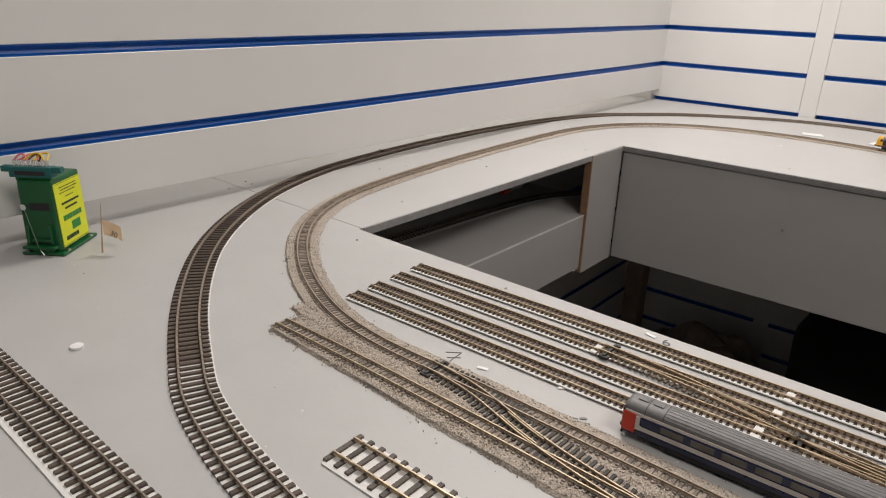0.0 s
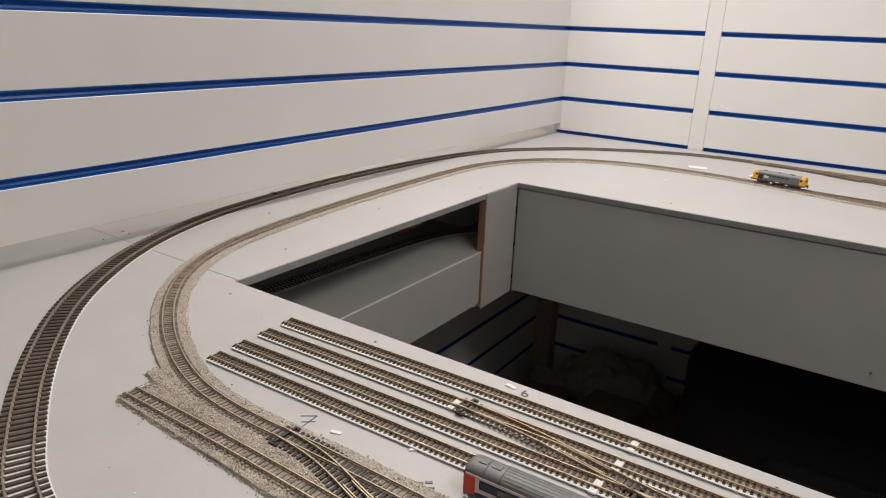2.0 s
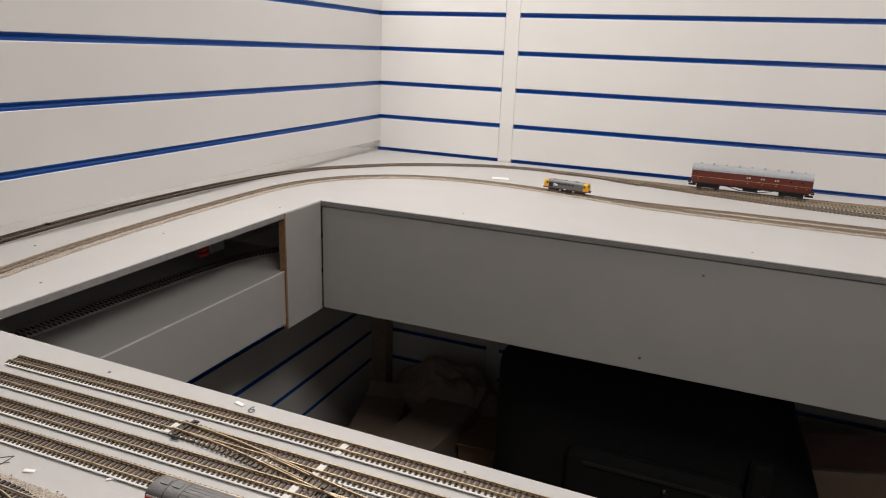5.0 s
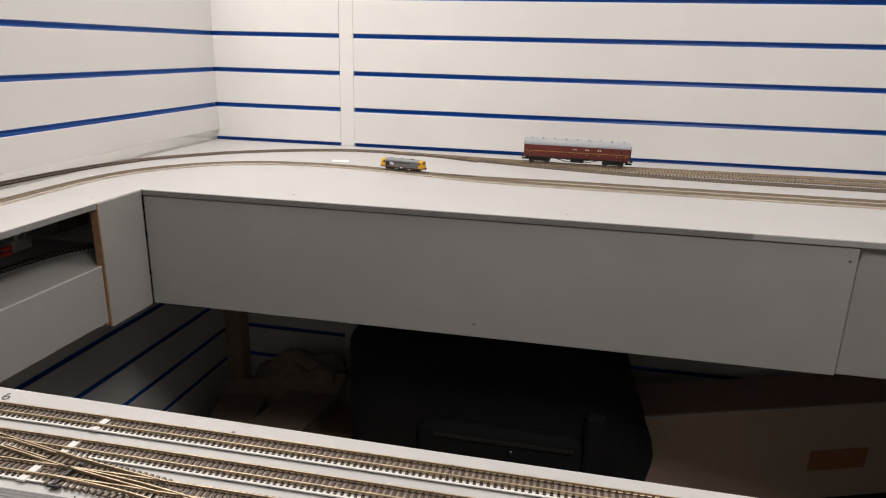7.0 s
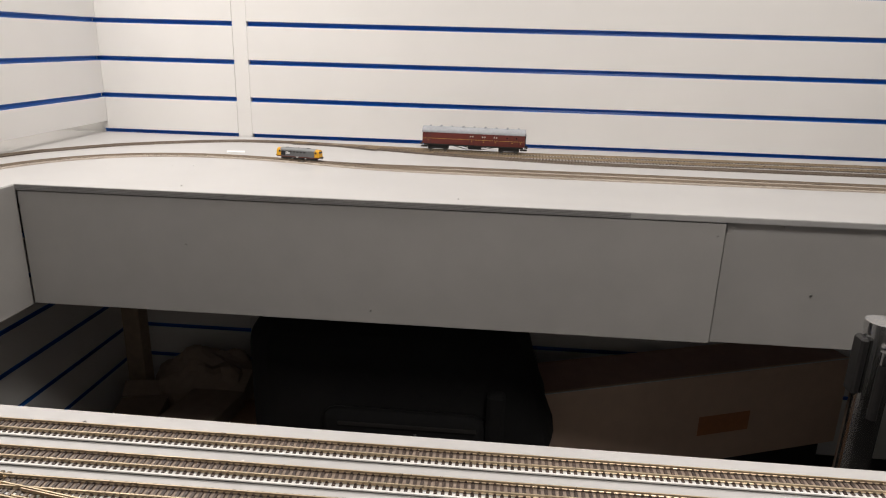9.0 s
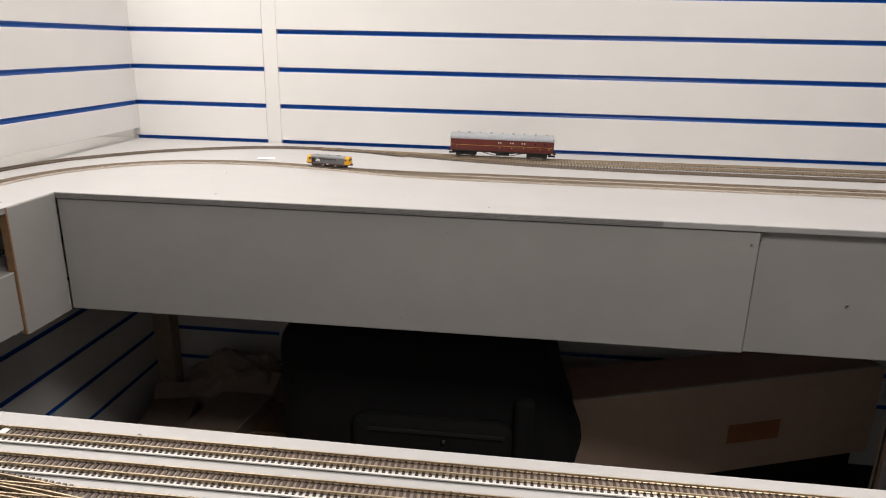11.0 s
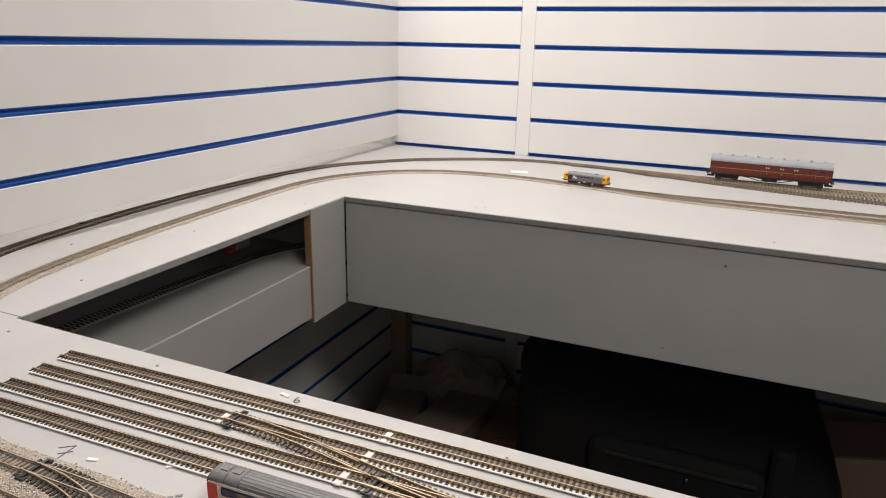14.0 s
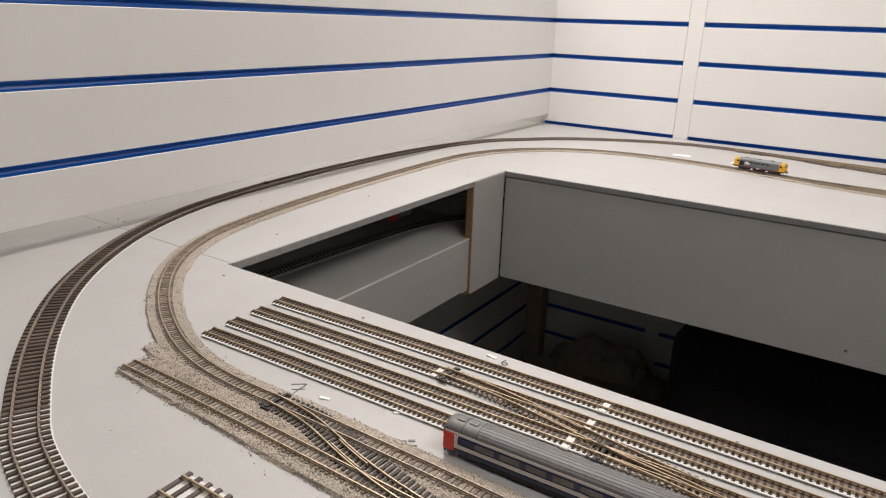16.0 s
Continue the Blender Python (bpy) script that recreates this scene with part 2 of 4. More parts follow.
part("shelf", boxed(-0.335, PIT_L - 0.0025, -1.50, -0.712, 0.773, 0.783), FASCIA, table, "grey-painted lower shelf")
part("edge", boxed(PIT_L - 0.0045, PIT_L - 0.0015, -1.50, -0.834, 0.7820, 0.7838), CARD, table, "pale worn shelf edge")
part("fascia", boxed(PIT_L, PIT_R, PIT_F - 0.016, PIT_F - 0.006, 0.70, T0 - 0.001), FASCIA, table, "grey-painted rear of the front board")
part("side_board", boxed(PIT_R - 0.012, PIT_R, PIT_F, PIT_B, 0.67, T0 - 0.001), FASCIA, table)
for x, y in ((-0.2, -2.4), (2.9, -2.4), (2.9, -0.15), (-0.2, -0.4)):
    part("leg", boxed(x - 0.030, x + 0.030, y - 0.022, y + 0.022, 0, T0 - 0.001, bevel=0.002), PALEWOOD, table, "square wooden leg")

# ---- camera-side paths of the tracks ----
OO_MAIN = [(0.9719, -1.8018), (0.7436, -1.7955), (0.6236, -1.7850), (0.5233, -1.7731), (0.4729, -1.7644), (0.4154, -1.7488), (0.3718, -1.7272), (0.3129, -1.6949), (0.2427, -1.6488), (0.1591, -1.5802),
           (0.0874, -1.4944), (0.0319, -1.4024), (-0.0105, -1.2842), (-0.0328, -1.1437), (-0.0455, -0.9064), (-0.0282, -0.6192), (0.0256, -0.4223), (0.0792, -0.3468), (0.1566, -0.2512), (0.2662, -0.1732), (0.3910, -0.1091), (0.5164, -0.0880), (0.6624, -0.1020), (0.8289, -0.1484), (1.0604, -0.2069), (1.3108, -0.2392), (1.6092, -0.2450), (2.9, -0.2450)]
N_MAIN = [(2.2, -1.6120), (0.9205, -1.6119), (0.7414, -1.6087), (0.6214, -1.6072), (0.5302, -1.6073), (0.4920, -1.6085), (0.4408, -1.6069), (0.3843, -1.5954), (0.3194, -1.5672), (0.2585, -1.5290), (0.2035, -1.4819), (0.1604, -1.4275), (0.1233, -1.3472), (0.1019, -1.2226),
          (0.0886, -1.0781), (0.0812, -0.9038), (0.0799, -0.7247), (0.0892, -0.6151), (0.1305, -0.5051), (0.2161, -0.4095), (0.3301, -0.3535), (0.4586, -0.3375), (0.5793, -0.3467), (0.6941, -0.3692), (0.8109, -0.3991), (0.9264, -0.4135), (1.1687, -0.4186), (1.51, -0.4200), (2.9, -0.4200)]

# ---- tracks ----
CORK = mat("dark_cork_bed", (0.19, 0.16, 0.135), 0.9, vary=0.3, scale=300, bump=0.5, bump_scale=600)
def track(label, points, scale, z=B, dusty=False, bright=False, solo=0, spacing=None, bed=None, group="model railway tracks", sleepers=True, tone=None, rails=None, tan=None):
    """A length of model track: two rails and cross sleepers. scale 1: the wide gauge, 0.5: the narrow one. solo: (from, to) metres whose sleepers are parts of their own."""
    gauge = 0.0167 if scale == 1 else 0.0096
    sl = (0.0036, 0.0325, 0.0020) if scale == 1 else (0.0023, 0.0175, 0.0011)
    rh, rw = (0.0026, 0.0011) if scale == 1 else (0.0021, 0.00095)
    spacing = spacing or (0.0078 if scale == 1 else 0.0046)
    path = smooth_path(points, spacing)
    x, y, h = path[0]
    root = thing("model_track", pose(x, y, z), label, "track", group)
    zs = z + 0.0006
    rail_mat = rails or (RAIL_DULL if dusty else RAIL_BRIGHT if bright else RAIL)
    for side in (1, -1):
        o = side * (gauge / 2 + rw / 2)
        zt = zs + sl[2]
        sec = [(o - rw * 0.9, zt), (o + rw * 0.9, zt), (o + rw * 0.9, zt + 0.0004), (o + rw * 0.35, zt + 0.0007), (o + rw * 0.5, zt + rh), (o - rw * 0.5, zt + rh), (o - rw * 0.35, zt + 0.0007), (o - rw * 0.9, zt + 0.0004)]
        part("rail", ribbon(smooth_path(points, 0.012), sec), rail_mat, root)
    tone = tone or (SLEEPER_DUST_SHEEN if dusty else SLEEPER_OO if scale == 1 else SLEEPER)
    me = slab_mesh("sleeper", *sl)
    me.materials.append(tone)
    rng = random.Random(len(points) + int(abs(x) * 100))
    rest, s = [], 0
    for px, py, ph in path:
        m = pose(px, py, zs, 0, 0, math.degrees(ph) + rng.uniform(-0.8, 0.8))
        if solo and solo[0] <= s <= solo[1]:
            ob = link("sleeper", me, tone, root)
            ob.matrix_basis = m
        else:
            rest.append(m)
        s += spacing
    if rest:
        joined("sleeper_row", me, rest, tone, root)
    # rail fixings beside both rails
    chair = slab_mesh("chair", sl[0] * 0.7, rw * 3.2, 0.0008)
    fix = []
    for px, py, ph in path:
        for side in (1, -1):
            o = side * (gauge / 2 + rw / 2)
            fix.append(pose(px - math.sin(ph) * o, py + math.cos(ph) * o, zs + sl[2] - 0.0001, 0, 0, math.degrees(ph)))
    joined("rail_fixing", chair, fix, tone, root)
    if bed:
        lo, hi = bed
        part("underlay", ribbon(smooth_path(points, 0.02), [(lo, z + 0.0002), (hi, z + 0.0002), (hi, z + 0.0011), (lo, z + 0.0011)]), CARD, root, "white card underlay")
    if tan:
        part("track_base", ribbon(smooth_path(points, 0.02), [(tan[0], z + 0.0002), (tan[1], z + 0.0002), (tan[1], z + 0.0009), (tan[0], z + 0.0009)]), TANCARD, root, "tan track base")
    return root


main_line = track("wide-gauge curved track with dark sleepers on white card", OO_MAIN, 1, solo=(0.40, 2.3), bed=(-0.0171, -0.0150))
part("underlay", ribbon(smooth_path(OO_MAIN[:7], 0.02), [(-0.0149, B + 0.0002), (0.0158, B + 0.0002), (0.0158, B + 0.0011), (-0.0149, B + 0.0011)]), CARD, main_line, "white card underlay")
part("cork_bed", ribbon(smooth_path(OO_MAIN[6:], 0.02), [(-0.0149, B + 0.0002), (0.0155, B + 0.0002), (0.0155, B + 0.0011), (-0.0149, B + 0.0011)]), CORK, main_line, "dark brown cork bed")
track("wide-gauge straight track on white card along the table edge", [(-0.1324, -1.8399), (0.1209, -1.8333), (0.4236, -1.8304), (0.9724, -1.8381)], 1, solo=(0.35, 0.9), bed=(-0.0200, 0.0155))
track("short wide-gauge stub track ending open on white card", [(0.5345, -1.7167), (0.6227, -1.7161), (0.9710, -1.7188)], 1, solo=(0, 0.3), bed=(-0.019, 0.015), bright=True, spacing=0.0098, tone=mat("worn_brown_sleeper", (0.085, 0.068, 0.058), 0.6, vary=0.25, scale=300, per_object=0.2))
track("narrow-gauge main line bedded in grey ballast", N_MAIN, 0.5, z=B + 0.0022, dusty=True, solo=(1.5, 2.6), spacing=0.0046)
track("narrow-gauge siding bedded in grey ballast, open end", [(0.3697, -1.6403), (0.4713, -1.6398), (0.6218, -1.6423), (1.2166, -1.6559)], 0.5, z=B + 0.0022, dusty=True, solo=(0, 0.5), spacing=0.0046, rails=RAIL_MID)
YARD = [(-1.5565, -1.5485, -1.5410), (-1.5273, -1.5190, -1.5115), (-1.4946, -1.4875, -1.4837), (-1.4636, -1.4562, -1.4530)]
for i, (ya, yb, yc) in enumerate(YARD):
    track("narrow-gauge storage track on white card strip", [(0.3695 - 0.001 * i, ya), (0.63, yb), (1.0, yc), (2.2, yc + 0.001)], 0.5, z=B + 0.0010, bright=True, solo=(0, 1.0), bed=(-0.0103, -0.0052), tan=(-0.0051, 0.0090), group="storage yard tracks", spacing=0.0046)
# back of the table; paler sleepers and bright rails paint in the wall's reflection
track("wide-gauge siding where the maroon coach stands", [(0.5667, -0.0906), (0.6876, -0.1019), (0.9392, -0.1233), (1.1903, -0.1342), (1.5100, -0.1233), (2.9, -0.1150)], 1, solo=0, bright=True, tone=SLEEPER_DUST_SHEEN)
track("wide-gauge loop track at the back wall", [(0.8691, -0.1564), (1.0601, -0.1717), (1.3106, -0.1816), (2.9, -0.1800)], 1, solo=0, bright=True, tone=SLEEPER_DUST_SHEEN)
track("narrow-gauge passing track in ballast", [(0.7304, -0.3752), (0.8610, -0.3843), (1.0114, -0.3780), (1.2115, -0.3779), (2.9, -0.3790)], 0.5, z=B + 0.0022, dusty=True, spacing=0.0046)
LOWER = [(0.035, -1.52), (0.060, -1.32), (0.066, -1.231), (0.075, -1.056), (0.091, -0.833), (0.128, -0.74), (0.18, -0.66)]
track("wide-gauge curved track on the dark lower shelf", LOWER, 1, z=0.7832, solo=(0.2, 0.8), bed=(-0.022, 0.015))


# points: closing rails, check rails and long timbers laid between two tracks
def turnout(label, a, b, c, d, z, scale=0.5, rails=RAIL_BRIGHT, tone=SLEEPER, timbers=True, widen=0.0):
    """A crossover whose centre line runs through a, b, c, d."""
    root = thing("crossover", pose(*a, z), label, "points", "railway points")
    path = smooth_path([a, b, c, d], 0.004)
    gauge, rw = (0.0167, 0.0011) if scale == 1 else (0.0096, 0.00090)
    zt = z + 0.0006 + (0.0020 if scale == 1 else 0.0014)
    rh = 0.0027 if scale == 1 else 0.0021
    for side in (1, -1):
        o = side * (gauge / 2 + rw / 2)
        part("switch_rail", ribbon(path, [(o - rw * 0.5, zt), (o + rw * 0.5, zt), (o + rw * 0.5, zt + rh), (o - rw * 0.5, zt + rh)]), rails, root)
        o = side * (gauge / 2 - 0.0014)
        k = len(path)
        part("check_rail", ribbon(path[int(k * 0.42):int(k * 0.62)], [(o - rw * 0.4, zt), (o + rw * 0.4, zt), (o + rw * 0.4, zt + rh), (o - rw * 0.4, zt + rh)]), rails, root)
    if timbers:
        places = smooth_path([a, b, c, d], 0.0050)
        for i, (px, py, ph) in enumerate(places):
            grow = widen * math.sin(math.pi * i / len(places))
            me = slab_mesh("timber", 0.0026, (0.0215 if scale == 0.5 else 0.040) + grow, 0.0015)
            ob = link("timber", me, tone, root)
            ob.matrix_basis = pose(px, py + grow * 0.35, z + 0.0002, 0, 0, math.degrees(ph) * 0.3)
    xm, ym = a
    part("tie_bar", boxed(xm + 0.006, xm + 0.0085, ym - 0.0115, ym + 0.0115, z + 0.0016, z + 0.0030), BLACK, root, "black sliding tie bar")
    part("point_spring", boxed(xm + 0.005, xm + 0.011, ym + 0.0100, ym + 0.0135, z + 0.0006, z + 0.0026, bevel=0.0006), BLACK, root)
    part("point_spring", boxed(xm + 0.003, xm + 0.012, ym - 0.0135, ym - 0.0100, z + 0.0006, z + 0.0024, bevel=0.0006), BLACK, root)
    return root


turnout("ballasted points between the main line and the siding, black timbers", (0.5091, -1.6079), (0.5610, -1.6125), (0.6220, -1.6320), (0.7050, -1.6445), B + 0.0024, rails=RAIL_MID, tone=mat("black_point_timber", (0.030, 0.025, 0.021), 0.6, vary=0.25, scale=400, per_object=0.2), widen=0.010)
POINT_TIMBER = mat("brown_point_timber", (0.12, 0.088, 0.06), 0.38, vary=0.25, scale=400, per_object=0.25)
turnout("brassy crossover between two storage tracks", (0.595, -1.4882), (0.660, -1.4915), (0.745, -1.5055), (0.820, -1.5148), B + 0.0012, tone=POINT_TIMBER)
turnout("brassy crossover between two storage tracks", (0.745, -1.5162), (0.810, -1.5198), (0.895, -1.5340), (0.970, -1.5418), B + 0.0012, tone=POINT_TIMBER)
turnout("brassy points at the back sidings", (0.5768, -0.0916), (0.6372, -0.0962), (0.7078, -0.1098), (0.8087, -0.1444), B, scale=1)
turnout("brassy points of the passing track", (0.6699, -0.3623), (0.7102, -0.3692), (0.7706, -0.3801), (0.8409, -0.3842), B + 0.0024, rails=RAIL)

# white gaps at rail joints
for x, y in ((0.732, -1.4550), (0.731, -1.4870), (0.727, -1.5170), (0.592, -1.4882)):
    j = part("joint_card", boxed(x - 0.0030, x + 0.0030, y - 0.0110, y + 0.0088, B + 0.0014, B + 0.0030, bevel=0.0003), CARD)
    tagged(j, "white card packing at a rail joint", "card", "rail joint cards")


# ballast: a low shoulder under the rails, with loose grains over it
def ballast(label, points, lo, hi, seed, count):
    path = smooth_path(points, 0.006)
    rng = random.Random(seed)
    bm = bmesh.new()
    rows = []
    offs = [lo, lo + 0.0014, lo * 0.45, 0.0, hi * 0.45, hi - 0.0014, hi]
    for px, py, ph in path:
        wob = 0.0022 * noise.noise((px * 40, py * 40, seed)) + 0.0014 * noise.noise((px * 150, py * 150, seed + 7))
        row = []
        for i, o in enumerate(offs):
            e = i in (0, len(offs) - 1)
            o2 = o + (wob + rng.uniform(-0.0006, 0.0006) if e else 0)
            hz = 0.0002 if e else 0.0027 + rng.uniform(-0.0004, 0.0005)
            row.append(bm.verts.new((px - math.sin(ph) * o2, py + math.cos(ph) * o2, B + hz)))
        rows.append(row)
    for a, b in zip(rows, rows[1:]):
        for i in range(len(offs) - 1):
            bm.faces.new((a[i], b[i], b[i + 1], a[i + 1]))
    bmesh.ops.recalc_face_normals(bm, faces=bm.faces)
    root = tagged(part("ballast", bm, BALLAST), label, "ballast", kind="stuff")
    me = bpy.data.meshes.new("grain")
    me.from_pydata([(1, 0, 0), (-0.4, 0.8, 0.1), (-0.6, -0.7, 0), (0.1, 0.1, 0.9), (0, 0, -0.5)], [], [(0, 1, 3), (1, 2, 3), (2, 0, 3), (1, 0, 4), (2, 1, 4), (0, 2, 4)])
    places = []
    for _ in range(count):
        px, py, ph = path[rng.randrange(len(path))]
        o = rng.uniform(lo - 0.0012, hi + 0.0012)
        if rng.random() < 0.012:
            o = (lo - 0.0006 - rng.expovariate(350)) if rng.random() < 0.5 else (hi + 0.0006 + rng.expovariate(350))
        k = rng.uniform(0.0005, 0.0011)
        edge = o < lo + 0.0012 or o > hi - 0.0012
        z = B + (0.0006 if edge else 0.0029)
        d = rng.uniform(-0.004, 0.004)
        places.append(Matrix.Translation((px - math.sin(ph) * o + math.cos(ph) * d, py + math.cos(ph) * o + math.sin(ph) * d, z)) @ Euler((rng.uniform(0, 6), rng.uniform(0, 6), rng.uniform(0, 6))).to_matrix().to_4x4() @ Matrix.Diagonal((k, k, k, 1)))
    joined("ballast_grains", me, places, GRAIN, root)
    return root


ballast("grey granite ballast under the curved main line", N_MAIN, -0.0185, 0.0180, 3, 30000)
ballast("grey granite ballast filling the siding", [(0.370, -1.6340), (0.50, -1.6385), (0.65, -1.6440), (1.2, -1.6500)], -0.0185, 0.0185, 4, 16000)
ballast("grey granite ballast spreading at the junction", [(0.352, -1.6060), (0.40, -1.6160), (0.46, -1.6230), (0.62, -1.6260), (1.0, -1.6280)], -0.009, 0.010, 5, 4000)
ballast("grey ballast under the passing track", [(0.7304, -0.3772), (0.8610, -0.3853), (1.2115, -0.3799), (2.9, -0.3800)], -0.016, 0.016, 6, 2500)


# ---- slatted walls ----
def slat_wall(root, along, lo, hi, ks, skip=(), bottom=None):
    """Planks of about 87 mm between 13 mm grooves that carry blue inserts. along 'x': on the wall y = 0; 'y': on the wall x = 0."""
    for k in ks:
        z0, z1 = B + 0.003 + 0.1 * k + 0.0062, B + 0.103 + 0.1 * k - 0.0062
        if bottom is not None:
            z0 = max(z0, bottom)
        zc = B + 0.103 + 0.1 * k
        for a, b in [(lo, hi)]:
            if along == "x":
                part("plank", boxed(a, b, 0.0, 0.014, z0, z1, bevel=0.0008), WHITE, root)
                insert = [(0.0135, zc - 0.0060), (0.0015, zc - 0.0060), (0.0015, zc - 0.0050), (0.009, zc - 0.0040), (0.0105, zc), (0.009, zc + 0.0040), (0.0015, zc + 0.0050), (0.0015, zc + 0.0060), (0.0135, zc + 0.0060)]
                part("groove_insert", profile_bar(insert, a + 0.001, b - 0.001), BLUE, root, "blue plastic groove insert")
            else:
                part("plank", boxed(-0.014, 0.0, a, b, z0, z1, bevel=0.0008), WHITE, root)
                insert = [(0.0135, zc - 0.0060), (0.0015, zc - 0.0060), (0.0015, zc - 0.0050), (0.009, zc - 0.0040), (0.0105, zc), (0.009, zc + 0.0040), (0.0015, zc + 0.0050), (0.0015, zc + 0.0060), (0.0135, zc + 0.0060)]
                part("groove_insert", profile_bar(insert, a + 0.001, b - 0.001, pose(0, 0, 0, 0, 0, 90)), BLUE, root, "blue plastic groove insert")


POST_A, POST_B = 0.383, 0.424
back = tagged(part("wall_back", boxed(-0.34, 3.2, 0.0142, 0.05, 0, CEIL), WALLP), "white slatted wall with blue groove inserts", "wall", kind="structure")
slat_wall(back, "x", -0.016, POST_A, range(-8, 15))
slat_wall(back, "x", POST_B, 3.19, range(-8, 15))
part("post", boxed(POST_A + 0.0005, POST_B - 0.0005, 0.0005, 0.0142, 0.0, CEIL, bevel=0.0008), WHITE, back, "plain white joint post")
# unseen top cut at 1.80 so light bounces down off the outer wall
left = tagged(part("wall_left", boxed(-0.032, -0.0142, -3.2, 0.0, 0.932, 1.80), WALLP), "white slatted wall panel hanging above the table", "wall", kind="structure")
slat_wall(left, "y", -3.19, -0.0005, range(0, 9), bottom=0.930)
low = tagged(part("wall_left_low", boxed(-0.05, -0.0142, -3.2, 0.0, 0.0, 0.765), WALLP), "white slatted wall below the table", "wall", kind="structure")
slat_wall(low, "y", -3.19, -0.0005, range(-8, -2))
tagged(part("corner_post", boxed(-0.001, 0.055, -0.052, -0.002, 0.001, 0.76, bevel=0.002), PALEWOOD), "rough wooden post in the corner under the table", "post", kind="structure")

# ---- vehicles ----
MAROON = mat("maroon_coach_paint", (0.13, 0.022, 0.016), 0.35, vary=0.1, scale=120, coat=0.2)
ROOFGREY = mat("coach_roof_grey", (0.33, 0.345, 0.37), 0.55, vary=0.1, scale=150)
YELLOWL = mat("cream_lining", (0.62, 0.42, 0.10), 0.5)
PALEGLASS = mat("pale_window", (0.60, 0.58, 0.55), 0.15)
DARKGLASS = mat("smoked_window", (0.014, 0.015, 0.020), 0.12)
LOCOGREY = mat("locomotive_grey", (0.125, 0.13, 0.135), 0.5, vary=0.1, scale=200)
LOCOROOF = mat("locomotive_roof", (0.22, 0.23, 0.235), 0.55, vary=0.12, scale=200)
YELLOW = mat("warning_yellow", (0.74, 0.37, 0.006), 0.5, vary=0.06, scale=150)
SOLEBAR = mat("brown_red_solebar", (0.085, 0.022, 0.018), 0.55)
UNDER = mat("black_underframe", (0.022, 0.020, 0.019), 0.7, vary=0.25, scale=300)
LOGO = mat("white_print", (0.80, 0.80, 0.80), 0.5)
NAVY = mat("navy_coach_paint", (0.016, 0.024, 0.075), 0.3, vary=0.08, scale=150, coat=0.3)
CREAMW = mat("cream_white_paint", (0.66, 0.63, 0.60), 0.4, vary=0.05, scale=150)
COACHGLASS = mat("grey_coach_window", (0.15, 0.14, 0.135), 0.12, vary=0.3, scale=90)
UNITROOF = mat("unit_roof_grey", (0.165, 0.163, 0.163), 0.5, vary=0.12, scale=220)
RED = mat("red_paint", (0.62, 0.045, 0.022), 0.4, vary=0.05, scale=200)
WHEEL = mat("wheel_metal", (0.20, 0.19, 0.18), 0.4, metal=0.8)


def arc_top(half, z_side, z_top, n=8):
    """Roof line from one side to the other."""
    return [(half * math.cos(a), z_side + (z_top - z_side) * math.sin(a) ** 0.8) for a in np.linspace(0, math.pi, n)]


def put(bm, m):
    bmesh.ops.transform(bm, matrix=m, verts=bm.verts)
    return bm


def bogie(root, m, x, wheelbase, wheel_r, half, z0):
    b = part("bogie", put(boxed(x - wheelbase / 2 - wheel_r, x + wheelbase / 2 + wheel_r, -half, half, z0 + wheel_r * 0.7, z0 + wheel_r * 2.0, bevel=wheel_r * 0.2), m), UNDER, root, "black bogie frame")
    for wx in (x - wheelbase / 2, x + wheelbase / 2):
        for side in (1, -1):
            y = side * half * 0.78
            part("wheel", put(rodded((wx, y - 0.0007, z0 + wheel_r), (wx, y + 0.0007, z0 + wheel_r), wheel_r, 16), m), WHEEL, b)
            part("axle_box", put(boxed(wx - wheel_r * 0.35, wx + wheel_r * 0.35, side * half - 0.0006, side * half + 0.0008, z0 + wheel_r * 0.65, z0 + wheel_r * 1.5, bevel=0.0002), m), UNDER, b)


